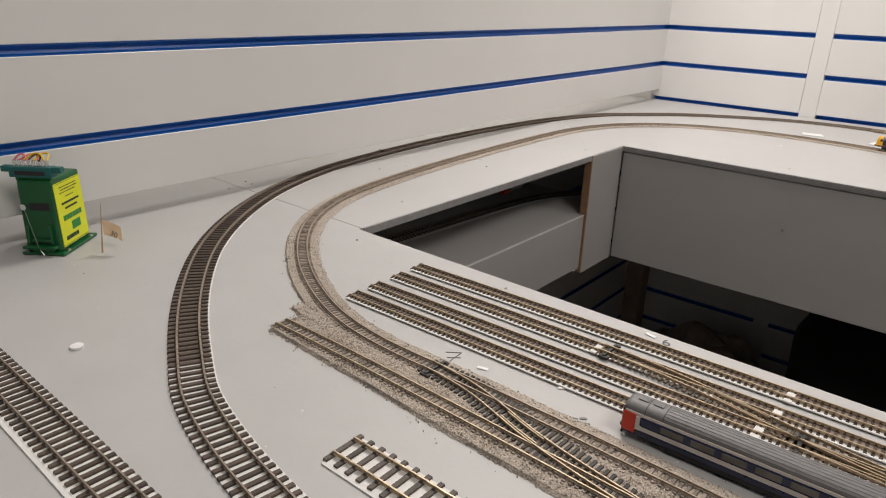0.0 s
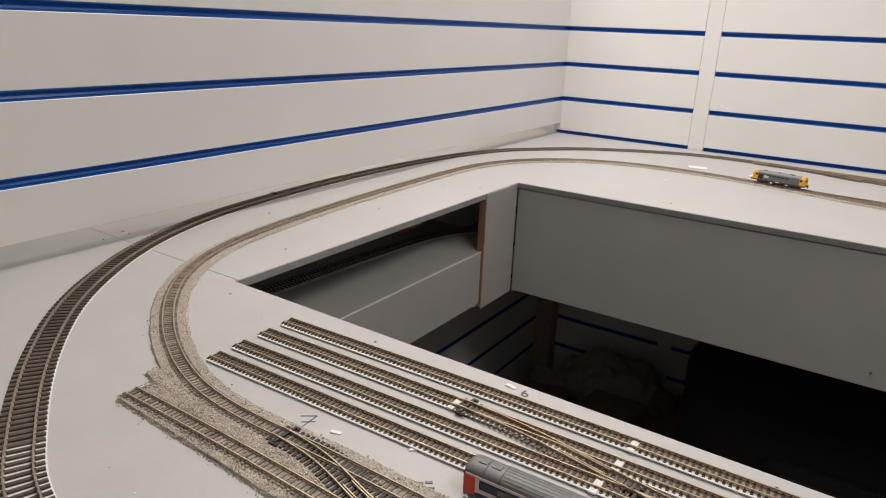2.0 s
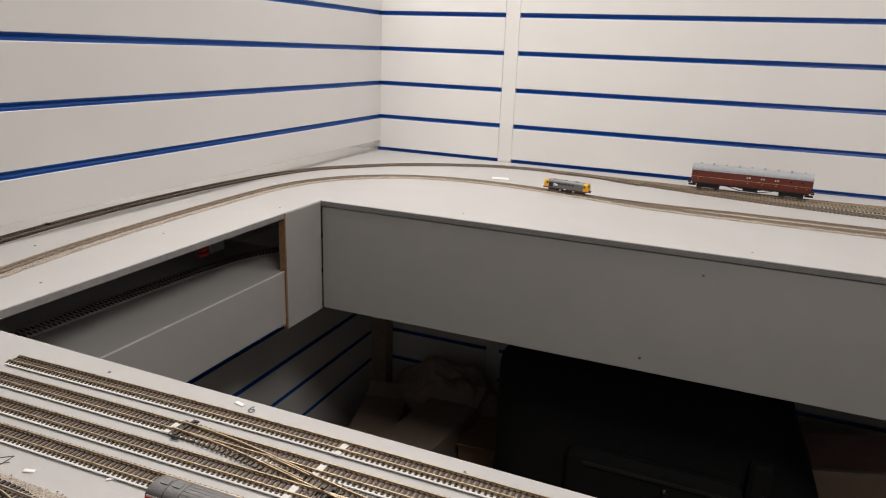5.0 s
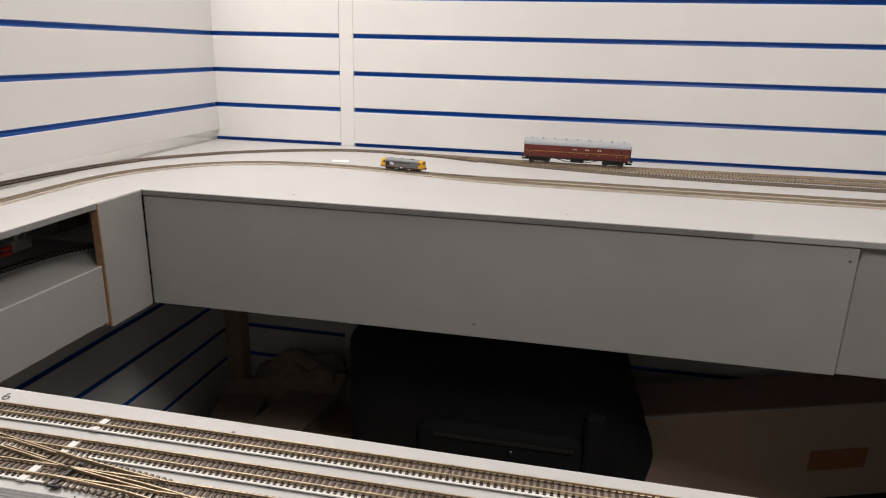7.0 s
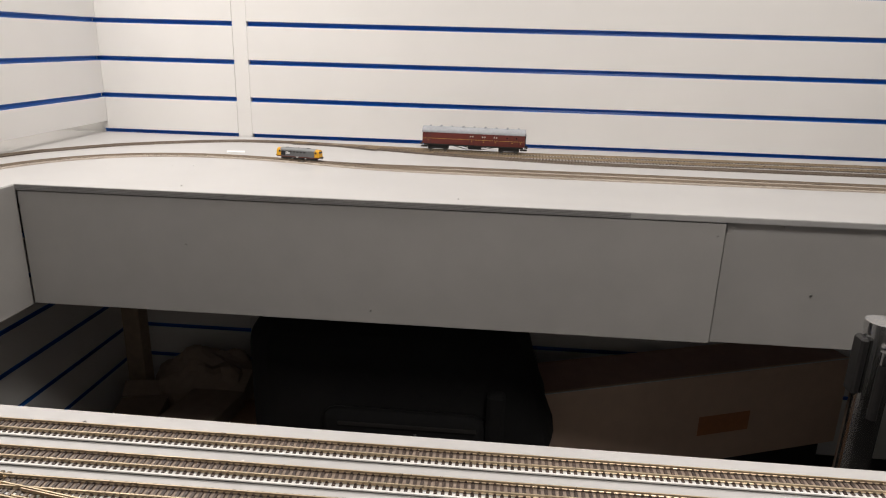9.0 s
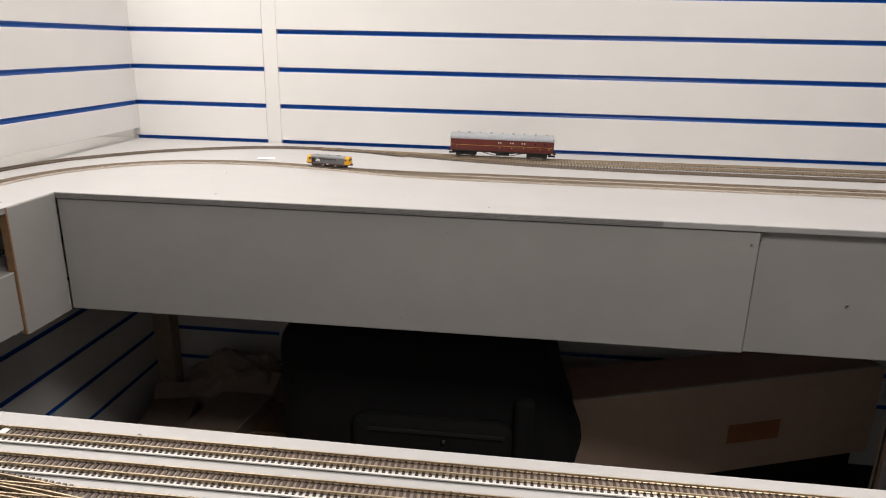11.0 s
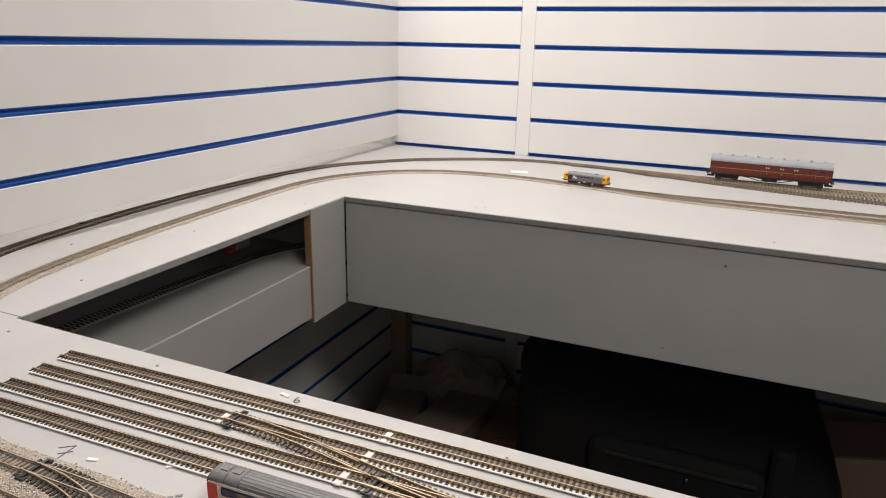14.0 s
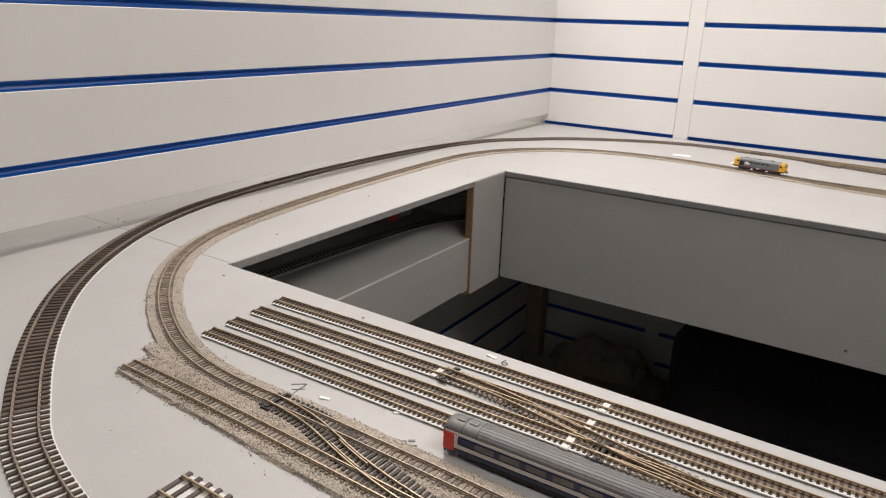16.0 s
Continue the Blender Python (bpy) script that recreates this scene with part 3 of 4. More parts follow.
def locomotive(m):
    L, h = 0.1060, 0.0096
    root = thing("model_locomotive", m, "small grey diesel locomotive with yellow ends on the curved track", "locomotive")
    zs, zt = 0.0072, 0.0262
    body = [(-h, zs), (h, zs), (h, 0.0205), *arc_top(h * 0.985, 0.0206, zt)[0:], (-h, 0.0205)]
    part("body", put(profile_bar(body, -L / 2 + 0.0115, L / 2 - 0.0115), m), LOCOGREY, root)
    roof = [(h * 1.004 * math.cos(a), 0.0212 + (zt + 0.0002 - 0.0212) * math.sin(a) ** 0.8) for a in np.linspace(0.05, math.pi - 0.05, 10)]
    part("roof", put(profile_bar(roof, -L / 2 + 0.010, L / 2 - 0.010), m), LOCOROOF, root, "pale grey roof")
    for s in (1, -1):
        cab = bmesh.new()
        x0, x1 = s * (L / 2 - 0.0115), s * L / 2
        prof = [(-h, zs), (h, zs), (h, 0.0205), *arc_top(h * 0.98, 0.0206, zt - 0.0006)[1:-1], (-h, 0.0205)]
        a = [cab.verts.new((x0, y, z)) for y, z in prof]
        c = [cab.verts.new((x1 - s * max(0.0, (z - 0.0165)) * 0.28, y * 0.96, z)) for y, z in prof]
        k = len(prof)
        for i in range(k):
            cab.faces.new((a[i], a[(i + 1) % k], c[(i + 1) % k], c[i]))
        cab.faces.new(a)
        cab.faces.new(c)
        bmesh.ops.recalc_face_normals(cab, faces=cab.faces)
        cabo = part("cab", put(cab, m), YELLOW, root, "yellow cab end")
        for wy in (-0.0058, 0.0, 0.0058):
            part("cab_window", put(boxed(x1 - s * 0.0016 - 0.0006, x1 - s * 0.0016 + 0.0011, wy - 0.0025, wy + 0.0025, 0.0172, 0.0210, bevel=0.0003), m), DARKGLASS, cabo)
        for side in (1, -1):
            part("cab_window", put(boxed(s * (L / 2 - 0.0085) - 0.002, s * (L / 2 - 0.0085) + 0.002, side * h - 0.0005, side * h + 0.0003, 0.0165, 0.0208, bevel=0.0002), m), DARKGLASS, cabo)
            part("buffer", put(rodded((x1, side * 0.0058, 0.0082), (x1 + s * 0.0034, side * 0.0058, 0.0082), 0.0009, 10), m), BLACK, root)
        part("coupling", put(boxed(x1 - 0.001 + s * 0.003, x1 + 0.001 + s * 0.003, -0.0022, 0.0022, 0.0048, 0.0072, bevel=0.0004), m), BLACK, root, "black coupling hook")
        bogie(root, m, s * 0.031, 0.0165, 0.0032, 0.0080, 0.0)
        part("buffer_beam", put(boxed(x1 - s * 0.001 - 0.001, x1 - s * 0.001 + 0.0012, -h * 0.95, h * 0.95, 0.0062, 0.0092, bevel=0.0003), m), BLACK, root)
    part("solebar", put(boxed(-L / 2 + 0.0015, L / 2 - 0.0015, -h * 1.01, h * 1.01, 0.0058, 0.0086, bevel=0.0003), m), SOLEBAR, root, "dark red lower band")
    part("fuel_tank", put(boxed(-0.012, 0.012, -0.0078, 0.0078, 0.0022, 0.006, bevel=0.0006), m), UNDER, root)
    for side in (1, -1):
        y = side * h
        for i in range(6):
            x = -0.026 + i * 0.0086
            part("grille", put(boxed(x - 0.0032, x + 0.0032, y - 0.0003, y + 0.0003, 0.0168, 0.0196, bevel=0.0002), m), UNDER, root, "dark side grille")
        part("dark_panel", put(boxed(side * 0.036 - 0.0048, side * 0.036 + 0.0048, y - 0.0003, y + 0.00035, 0.0095, 0.0195), m), DARKGLASS, root, "black bodyside panel")
        # plain double-bar emblem
        lx = side * 0.0245
        emblem = bmesh.new()
        for z, tilt in ((0.0136, 0), (0.0162, 0)):
            box(emblem, lx - 0.0052, lx + 0.0052, y - 0.0004, y + 0.0005, z - 0.0006, z + 0.0006)
        box(emblem, -0.0042, 0.0042, y - 0.0004, y + 0.0005, -0.0006, 0.0006, m=Matrix.Translation((lx, 0, 0.0149)) @ pose(0, 0, 0, 0, 38, 0))
        box(emblem, -0.0034, 0.0034, y - 0.0004, y + 0.0005, -0.0006, 0.0006, m=Matrix.Translation((lx + 0.0005, 0, 0.0168)) @ pose(0, 0, 0, 0, 38, 0))
        part("emblem", put(emblem, m), LOGO, root, "plain white bar emblem")
        part("number_bar", put(boxed(-0.004, 0.002, y - 0.0003, y + 0.0012, 0.0062, 0.0078), m), LOGO, root)
    for i in range(7):
        x = -0.03 + i * 0.0092
        part("roof_vent", put(boxed(x - 0.0028, x + 0.0028, -0.0032, 0.0032, zt - 0.0002, zt + 0.0006, bevel=0.0002), m), LOCOROOF if i % 3 else UNDER, root)
    part("exhaust", put(rodded((0.022, 0, zt - 0.0005), (0.022, 0, zt + 0.0012), 0.0022, 12), m), UNDER, root)
    return root


locomotive(pose(0.668, -0.3637, B + 0.0062, 0, 0, -10.8))


def coach(m):
    L, h = 0.2380, 0.0180
    root = thing("model_coach", m, "maroon full-brake railway coach with grey roof on the back siding", "coach")
    zs, ze, zt = 0.0150, 0.0400, 0.0520
    body = [(-h * 0.97, zs), (h * 0.97, zs), (h, zs + 0.006), (h, ze - 0.004), (h * 0.97, ze), (-h * 0.97, ze), (-h, ze - 0.004), (-h, zs + 0.006)]
    part("body", put(profile_bar(body, -L / 2, L / 2), m), MAROON, root)
    roof = [(h * 1.02 * math.cos(a), ze - 0.0005 + (zt - ze) * math.sin(a) ** 0.85) for a in np.linspace(0, math.pi, 28)]
    rf = part("roof", put(profile_bar(roof, -L / 2 - 0.001, L / 2 + 0.001), m), ROOFGREY, root, "pale grey rounded roof")
    for i in range(9):
        x = -L / 2 + 0.016 + i * 0.0258
        for yy in ((-0.006, 0.006) if i % 2 else (0.0,)):
            part("roof_vent", put(boxed(x - 0.0022, x + 0.0022, yy - 0.0018, yy + 0.0018, zt - 0.0022, zt + 0.0016, bevel=0.0006), m), ROOFGREY, rf)
    for side in (1, -1):
        y = side * h
        for z in (0.0268,):
            part("lining", put(boxed(-L / 2 + 0.001, L / 2 - 0.001, y - 0.0003, y + 0.0003, z - 0.00025, z + 0.00025), m), YELLOWL, root, "thin cream lining")
        for x in (-0.006, -0.001, 0.022, 0.027, 0.049, 0.054, 0.078, 0.100):
            part("window", put(boxed(x - 0.0015, x + 0.0015, y - 0.0004, y + 0.0003, 0.0322, 0.0352, bevel=0.0003), m), PALEGLASS if abs(x) < 0.06 else DARKGLASS, root)
        for x in (-0.105, -0.0035, 0.0245, 0.0515, 0.090, 0.110):
            part("door_handle", put(boxed(x - 0.0008, x + 0.0008, y - 0.0002, y + 0.0008, 0.0222, 0.0238), m), YELLOWL, root)
            for dx in (-0.005, 0.005):
                part("door_gap", put(boxed(x + dx - 0.0002, x + dx + 0.0002, y - 0.0003, y + 0.0002, 0.0165, 0.0385), m), UNDER, root)
        part("step_board", put(boxed(-L / 2 + 0.004, L / 2 - 0.004, y * 0.96 - 0.0005, y * 0.96 + 0.0005, 0.0128, 0.0152), m), UNDER, root)
        truss = bmesh.new()
        rod(truss, (-0.052, y * 0.8, 0.0135), (-0.018, y * 0.8, 0.0062), 0.0008, 6)
        rod(truss, (-0.018, y * 0.8, 0.0062), (0.022, y * 0.8, 0.0062), 0.0008, 6)
        rod(truss, (0.022, y * 0.8, 0.0062), (0.056, y * 0.8, 0.0135), 0.0008, 6)
        part("truss_rod", put(truss, m), UNDER, root)
    part("underframe", put(boxed(-L / 2 + 0.003, L / 2 - 0.003, -h * 0.82, h * 0.82, 0.0115, 0.0150), m), UNDER, root)
    part("battery_box", put(boxed(-0.012, 0.018, -h * 0.86, h * 0.86, 0.0055, 0.0120, bevel=0.0008), m), UNDER, root)
    for s in (1, -1):
        bogie(root, m, s * 0.083, 0.0345, 0.0066, 0.0150, 0.0)
        for side in (1, -1):
            part("buffer", put(rodded((s * L / 2, side * 0.0115, 0.0138), (s * (L / 2 + 0.007), side * 0.0115, 0.0138), 0.0017, 10), m), BLACK, root)
        part("coupling", put(boxed(s * (L / 2 - 0.002) - 0.008, s * (L / 2 - 0.002) + 0.008, -0.0045, 0.0045, 0.0055, 0.0090, bevel=0.0008), m), BLACK, root, "black coupling")
        part("gangway", put(boxed(s * L / 2 - 0.0012, s * L / 2 + 0.0022, -0.0072, 0.0072, 0.0165, 0.0435, bevel=0.0008), m), UNDER, root, "black corridor end")
    return root


coach(pose(1.053, -0.1280, B + 0.0046, 0, 0, -3.0) @ Matrix.Diagonal((1.09, 1.09, 1.17, 1)))


def railcar(m):
    L, h = 0.200, 0.0100
    root = thing("model_railcar", m, "navy and white railcar with red end doors and grey ribbed roof", "railcar")
    zs, ze, zt = 0.0046, 0.0222, 0.0276
    body = [(-h * 0.90, zs), (h * 0.90, zs), (h * 0.99, zs + 0.0036), (h, 0.0110), (h, 0.0180), (h * 0.94, ze), (-h * 0.94, ze), (-h, 0.0180), (-h, 0.0110), (-h * 0.99, zs + 0.0036)]
    part("body", put(profile_bar(body, -L / 2, L / 2), m), NAVY, root)

    def arch(k, lift):
        return [(h * 0.95 * k * math.cos(a), ze - 0.0003 + (zt - ze + lift) * math.sin(a) ** 0.75) for a in np.linspace(0, math.pi, 28)]

    # roof with a drawn-in dome at both ends
    rf = bmesh.new()
    rings = []
    for x, k, lift in ((-L / 2 + 0.0002, 0.93, -0.0012), (-L / 2 + 0.0022, 0.985, -0.0003), (-L / 2 + 0.005, 1.0, 0), (L / 2 - 0.005, 1.0, 0), (L / 2 - 0.0022, 0.985, -0.0003), (L / 2 - 0.0002, 0.93, -0.0012)):
        rings.append([rf.verts.new((x, y, z)) for y, z in arch(k, lift)])
    for p, q in zip(rings, rings[1:]):
        for i in range(len(p)):
            rf.faces.new((p[i], p[(i + 1) % len(p)], q[(i + 1) % len(p)], q[i]))
    rf.faces.new(rings[0])
    rf.faces.new(rings[-1])
    bmesh.ops.recalc_face_normals(rf, faces=rf.faces)
    roof = part("roof", put(rf, m), UNITROOF, root, "dark grey rounded roof")
    for x in (-L / 2 + 0.0065, -L / 2 + 0.0165):
        part("roof_hatch", put(boxed(x, x + 0.0065, -0.0026, 0.0026, zt - 0.0004, zt + 0.00025, bevel=0.0002), m), UNITROOF, roof)
    for x in (-L / 2 + 0.0140, -L / 2 + 0.0260, L / 2 - 0.0260):
        part("roof_seam", put(profile_bar([(y * 1.006, z + 0.00012) for y, z in arch(1.0, 0)], x - 0.0002, x + 0.0002), m), UNDER, roof)
    for a in np.linspace(0.35, math.pi - 0.35, 9):
        y, z = h * 0.95 * math.cos(a), ze - 0.0003 + (zt - ze) * math.sin(a) ** 0.75
        part("roof_rib", put(boxed(-L / 2 + 0.0268, L / 2 - 0.0268, y - 0.00022, y + 0.00022, z - 0.0003, z + 0.00018), m), UNITROOF, roof)
    for side in (1, -1):
        y = side * h
        part("gutter_band", put(boxed(-L / 2 + 0.0012, L / 2 - 0.0012, y * 0.955 - 0.0004, y * 0.955 + 0.0004, 0.0197, 0.0219, bevel=0.0002), m), CREAMW, root, "pale cream band under the roof")
        part("white_band", put(boxed(-L / 2 + 0.0095, L / 2 - 0.0095, y - 0.0004, y + 0.00028, 0.0098, 0.0134, bevel=0.0002), m), CREAMW, root, "white body stripe")
        part("window_band", put(boxed(-L / 2 + 0.0125, L / 2 - 0.0125, y * 0.995 - 0.0005, y * 0.995 + 0.0003, 0.0134, 0.0194, bevel=0.0009, segments=2), m), NAVY, root, "navy window band with rounded ends")
        for i in range(8):
            x = -L / 2 + 0.0330 + i * 0.0192
            part("window", put(boxed(x - 0.0074, x + 0.0074, y * 0.995 - 0.0007, y * 0.995 + 0.0007, 0.0141, 0.0187, bevel=0.0003), m), COACHGLASS, root, "grey side window")
        for s in (1, -1):
            xd = s * (L / 2 - 0.0046)
            part("end_post", put(boxed(s * (L / 2 - 0.0105) - 0.0014, s * (L / 2 - 0.0105) + 0.0014, y - 0.0005, y + 0.0004, 0.0098, 0.0196), m), CREAMW, root)
            door = part("door", put(boxed(xd - 0.0044, xd + 0.0044, y * 0.985 - 0.0006, y * 0.985 + 0.0006, 0.0064, 0.0206, bevel=0.0003), m), RED, root, "red end door")
            part("door_window", put(boxed(xd - 0.0018, xd + 0.0018, y * 0.985 - 0.0004, y * 0.985 + 0.0009, 0.0146, 0.0186, bevel=0.0002), m), DARKGLASS, door)
        part("skirt", put(boxed(-L / 2 + 0.030, L / 2 - 0.030, y * 0.88 - 0.0004, y * 0.88 + 0.0004, 0.0020, 0.0052), m), UNDER, root)
    for s in (1, -1):
        part("end_door", put(boxed(s * L / 2 - 0.0008, s * L / 2 + 0.0010, -0.0086, -0.0002, 0.0064, 0.0212, bevel=0.0003), m), RED, root, "red end panel")
        part("end_door", put(boxed(s * L / 2 - 0.0008, s * L / 2 + 0.0008, 0.0002, 0.0086, 0.0064, 0.0212, bevel=0.0003), m), RED, root, "red end panel")
        part("end_window", put(boxed(s * L / 2 - 0.0006, s * L / 2 + 0.0014, -0.0064, -0.0026, 0.0156, 0.0192, bevel=0.0002), m), DARKGLASS, root)
        part("coupling", put(boxed(s * (L / 2 + 0.002) - 0.002, s * (L / 2 + 0.002) + 0.002, -0.0025, 0.0025, 0.0024, 0.0052, bevel=0.0005), m), BLACK, root, "black coupling")
        for yy in (-0.0062, 0.0062):
            part("step_iron", put(boxed(s * (L / 2 + 0.0006) - 0.0006, s * (L / 2 + 0.0006) + 0.0006, yy - 0.0008, yy + 0.0008, 0.0012, 0.0064, bevel=0.0002), m), BLACK, root)
        bogie(root, m, s * (L / 2 - 0.022), 0.0170, 0.0030, 0.0078, 0.0)
    return root


railcar(pose(0.7580, -1.5705, B + 0.0004, 0, 0, 1.5))

# ---- switch machine and flag on the table ----
GREEN = mat("green_plastic", (0.005, 0.095, 0.027), 0.32, vary=0.05, scale=60)
TEAL = mat("teal_plastic", (0.008, 0.12, 0.115), 0.4, vary=0.05, scale=60)
LEMON = mat("yellow_label", (0.72, 0.76, 0.015), 0.4, vary=0.03, scale=60)
INK = mat("dark_print", (0.02, 0.05, 0.03), 0.6)
DARKGREEN = mat("green_print", (0.02, 0.22, 0.04), 0.5)
PAPER = mat("cream_paper", (0.80, 0.66, 0.50), 0.8, vary=0.08, scale=120)
STICK = mat("toothpick_wood", (0.50, 0.33, 0.19), 0.7, vary=0.15, scale=200)
CHROME = mat("chrome", (0.78, 0.78, 0.78), 0.2, metal=1.0, vary=0.02)

SM = Matrix.Translation((0.0405, -1.6888, B + 0.0006)) @ pose(0, 0, 0, 0, 0, 38.66)
machine = thing("switch_machine", SM, "green plastic switch machine with yellow label standing on the table", "switch machine")
# front face looks along -y of this frame, yellow label on the +x side
HX, HY, HT = 0.0190, 0.0285, 0.080
bm = boxed(-HX, HX, -HY, HY, 0.002, HT, bevel=0.0025, segments=2)
for v in bm.verts:
    k = 1 - 0.06 * (v.co.z / HT)
    v.co.x *= k
    v.co.y *= k
part("case", put(bm, SM), GREEN, machine)
part("foot_plate", put(boxed(-HX - 0.003, HX + 0.005, -HY - 0.005, HY + 0.005, 0.0, 0.0030, bevel=0.0008), SM), GREEN, machine)
part("slot", put(boxed(-0.009, 0.013, -HY * 0.975, -HY * 0.94, 0.0475, 0.0560, bevel=0.0006), SM), BLACK, machine, "dark slot")
part("front_rib", put(boxed(-0.0135, -0.0115, -HY - 0.0035, -HY + 0.002, 0.012, 0.032, bevel=0.0005), SM), GREEN, machine)
part("front_rib", put(boxed(0.0105, 0.0125, -HY - 0.0035, -HY + 0.002, 0.012, 0.032, bevel=0.0005), SM), GREEN, machine)
part("cross_rib", put(boxed(-0.0105, 0.0100, -HY - 0.003, -HY + 0.002, 0.014, 0.0168, bevel=0.0005), SM), GREEN, machine)
part("fulcrum", put(boxed(-0.0190, 0.0165, -HY - 0.0075, -HY + 0.001, 0.0065, 0.0105, bevel=0.0016, segments=2), SM), GREEN, machine, "green sliding fulcrum")
part("fulcrum", put(boxed(-0.0095, 0.0125, -HY - 0.005, -HY + 0.001, 0.0028, 0.0065, bevel=0.001), SM), GREEN, machine)
part("screw", put(rodded((-0.0125, -HY * 0.93, 0.0520), (-0.0125, -HY - 0.0030, 0.0520), 0.0032, 16), SM), CHROME, machine, "chrome crosshead screw")
wire = bmesh.new()
rod(wire, (-0.0122, -HY - 0.0020, 0.0490), (-0.0010, -HY - 0.0066, 0.0075), 0.00035, 6)
rod(wire, (-0.0010, -HY - 0.0066, 0.0075), (0.0045, -HY - 0.0080, 0.0006), 0.00035, 6)
part("spring_wire", put(wire, SM), STEEL, machine, "thin steel spring wire")
lab = part("label_sheet", put(boxed(HX + 0.0001, HX + 0.0008, -HY * 0.86, HY * 0.86, 0.006, 0.0745, m=Matrix.Rotation(radians(-0.8), 4, "Y")), SM), LEMON, machine, "yellow printed label")


def label_bar(y0, y1, z0, z1, material, words=1):
    w = (y1 - y0) / words
    for k in range(words):
        part("print_bar", put(boxed(HX + 0.0005, HX + 0.0011, y0 + k * w, y0 + (k + 0.86 if words > 1 else 1) * w, z0, z1, m=Matrix.Rotation(radians(-0.8), 4, "Y")), SM), material, lab)


label_bar(-0.0225, 0.0225, 0.0735, 0.0738, INK)
label_bar(-0.0225, 0.0225, 0.0072, 0.0075, INK)
for k, (y0, y1, z) in enumerate([(-0.016, 0.016, 0.0685), (-0.014, 0.017, 0.0655), (-0.017, 0.013, 0.0625), (-0.007, 0.008, 0.0575)]):
    label_bar(y0, y1, z, z + 0.0008, INK, 5)
label_bar(-0.016, 0.017, 0.0502, 0.0524, INK, 11)
label_bar(-0.011, 0.012, 0.0447, 0.0467, INK, 9)
label_bar(-0.017, 0.018, 0.0330, 0.0385, DARKGREEN, 6)
label_bar(-0.004, 0.012, 0.0200, 0.0290, DARKGREEN)
label_bar(-0.018, 0.006, 0.0118, 0.0160, INK, 5)
part("screw", put(rodded((HX + 0.003, -HY + 0.006, 0.0028), (HX + 0.003, -HY + 0.006, 0.0042), 0.0022, 12), SM), CHROME, machine)
part("screw", put(rodded((HX + 0.003, HY - 0.006, 0.0028), (HX + 0.003, HY - 0.006, 0.0042), 0.0022, 12), SM), CHROME, machine)
edge = part("circuit_edge", put(boxed(-0.020, 0.017, -HY * 0.80, -HY * 0.72, HT - 0.002, HT + 0.0055), SM), DARKGREEN, machine)
con = part("connector", put(boxed(-0.0235, 0.0205, -HY * 0.95, -HY * 0.55, HT + 0.0025, HT + 0.0135, bevel=0.0008), SM), TEAL, machine, "teal plug connector")
part("connector_ear", put(boxed(-0.0325, -0.0225, -HY * 0.88, -HY * 0.62, HT + 0.0075, HT + 0.0135, bevel=0.0006), SM), TEAL, con)
part("connector_ear", put(boxed(0.0195, 0.0295, -HY * 0.88, -HY * 0.62, HT + 0.0075, HT + 0.0135, bevel=0.0006), SM), TEAL, con)
part("print_bar", put(boxed(-0.017, 0.014, -HY * 0.95 - 0.0003, -HY * 0.95 + 0.0002, HT + 0.0050, HT + 0.0095), SM), BLACK, con, "dark moulded print")
WIRES = [mat("pink_wire", (0.75, 0.12, 0.20), 0.45), mat("yellow_wire", (0.8, 0.5, 0.03), 0.45), mat("brown_wire", (0.13, 0.045, 0.025), 0.5)]
for i in range(8):
    x = -0.0185 + i * 0.0048
    part("pin", put(boxed(x - 0.0011, x + 0.0011, -HY * 0.83, -HY * 0.70, HT + 0.013, HT + 0.0205, bevel=0.0005), SM), CHROME, con)
for i, (xa, xb, hgt) in enumerate([(-0.0185, -0.006, 0.0250), (-0.0090, 0.0130, 0.0255), (-0.0045, 0.0080, 0.0240), (-0.0137, 0.0060, 0.0235), (0.0010, 0.0150, 0.0245)]):
    cu = bpy.data.curves.new("wire", "CURVE")
    cu.dimensions, cu.bevel_depth = "3D", 0.00095
    sp = cu.splines.new("BEZIER")
    sp.bezier_points.add(2)
    for p, co in zip(sp.bezier_points, ((xa, -HY * 0.77, HT + 0.0195), ((xa + xb) / 2, -HY * 0.6 + 0.002 * i, HT + hgt), (xb, -HY * 0.74, HT + 0.0190))):
        p.co = SM @ Vector(co)
        p.handle_left_type = p.handle_right_type = "AUTO"
    tmp = bpy.data.objects.new("wire", cu)
    me = bpy.data.meshes.new_from_object(tmp)
    bpy.data.objects.remove(tmp)
    me.materials.clear()
    link("wire", me, WIRES[i % 3], con, smooth=True)

flag = thing("toothpick_flag", pose(0.0980, -1.6650, B), "wooden toothpick with a small numbered paper flag", "flag")
part("stick", rodded((0.0945, -1.6678, B), (0.1012, -1.6648, B + 0.0560), 0.0009, 8, 0.0003), STICK, flag)
fl = bmesh.new()
FA = radians(16)
cols = 7
rows = []
for i in range(cols):
    u = i / (cols - 1)
    d = 0.018 * u
    bend = 0.0014 * math.sin(u * 3.0)
    px = 0.0985 + d * math.cos(FA) - bend * math.sin(FA)
    py = -1.6652 + d * math.sin(FA) * 2.2 + bend
    z1 = B + (0.0385 if u else 0.0380) - 0.008 * u
    rows.append((fl.verts.new((px, py, z1)), fl.verts.new((px + 0.0004, py, z1 - 0.0175 + 0.002 * u))))
for a, b in zip(rows, rows[1:]):
    fl.faces.new((a[0], a[1], b[1], b[0]))
bmesh.ops.solidify(fl, geom=fl.faces[:], thickness=0.0003)
part("paper", fl, PAPER, flag, "cream paper flag")


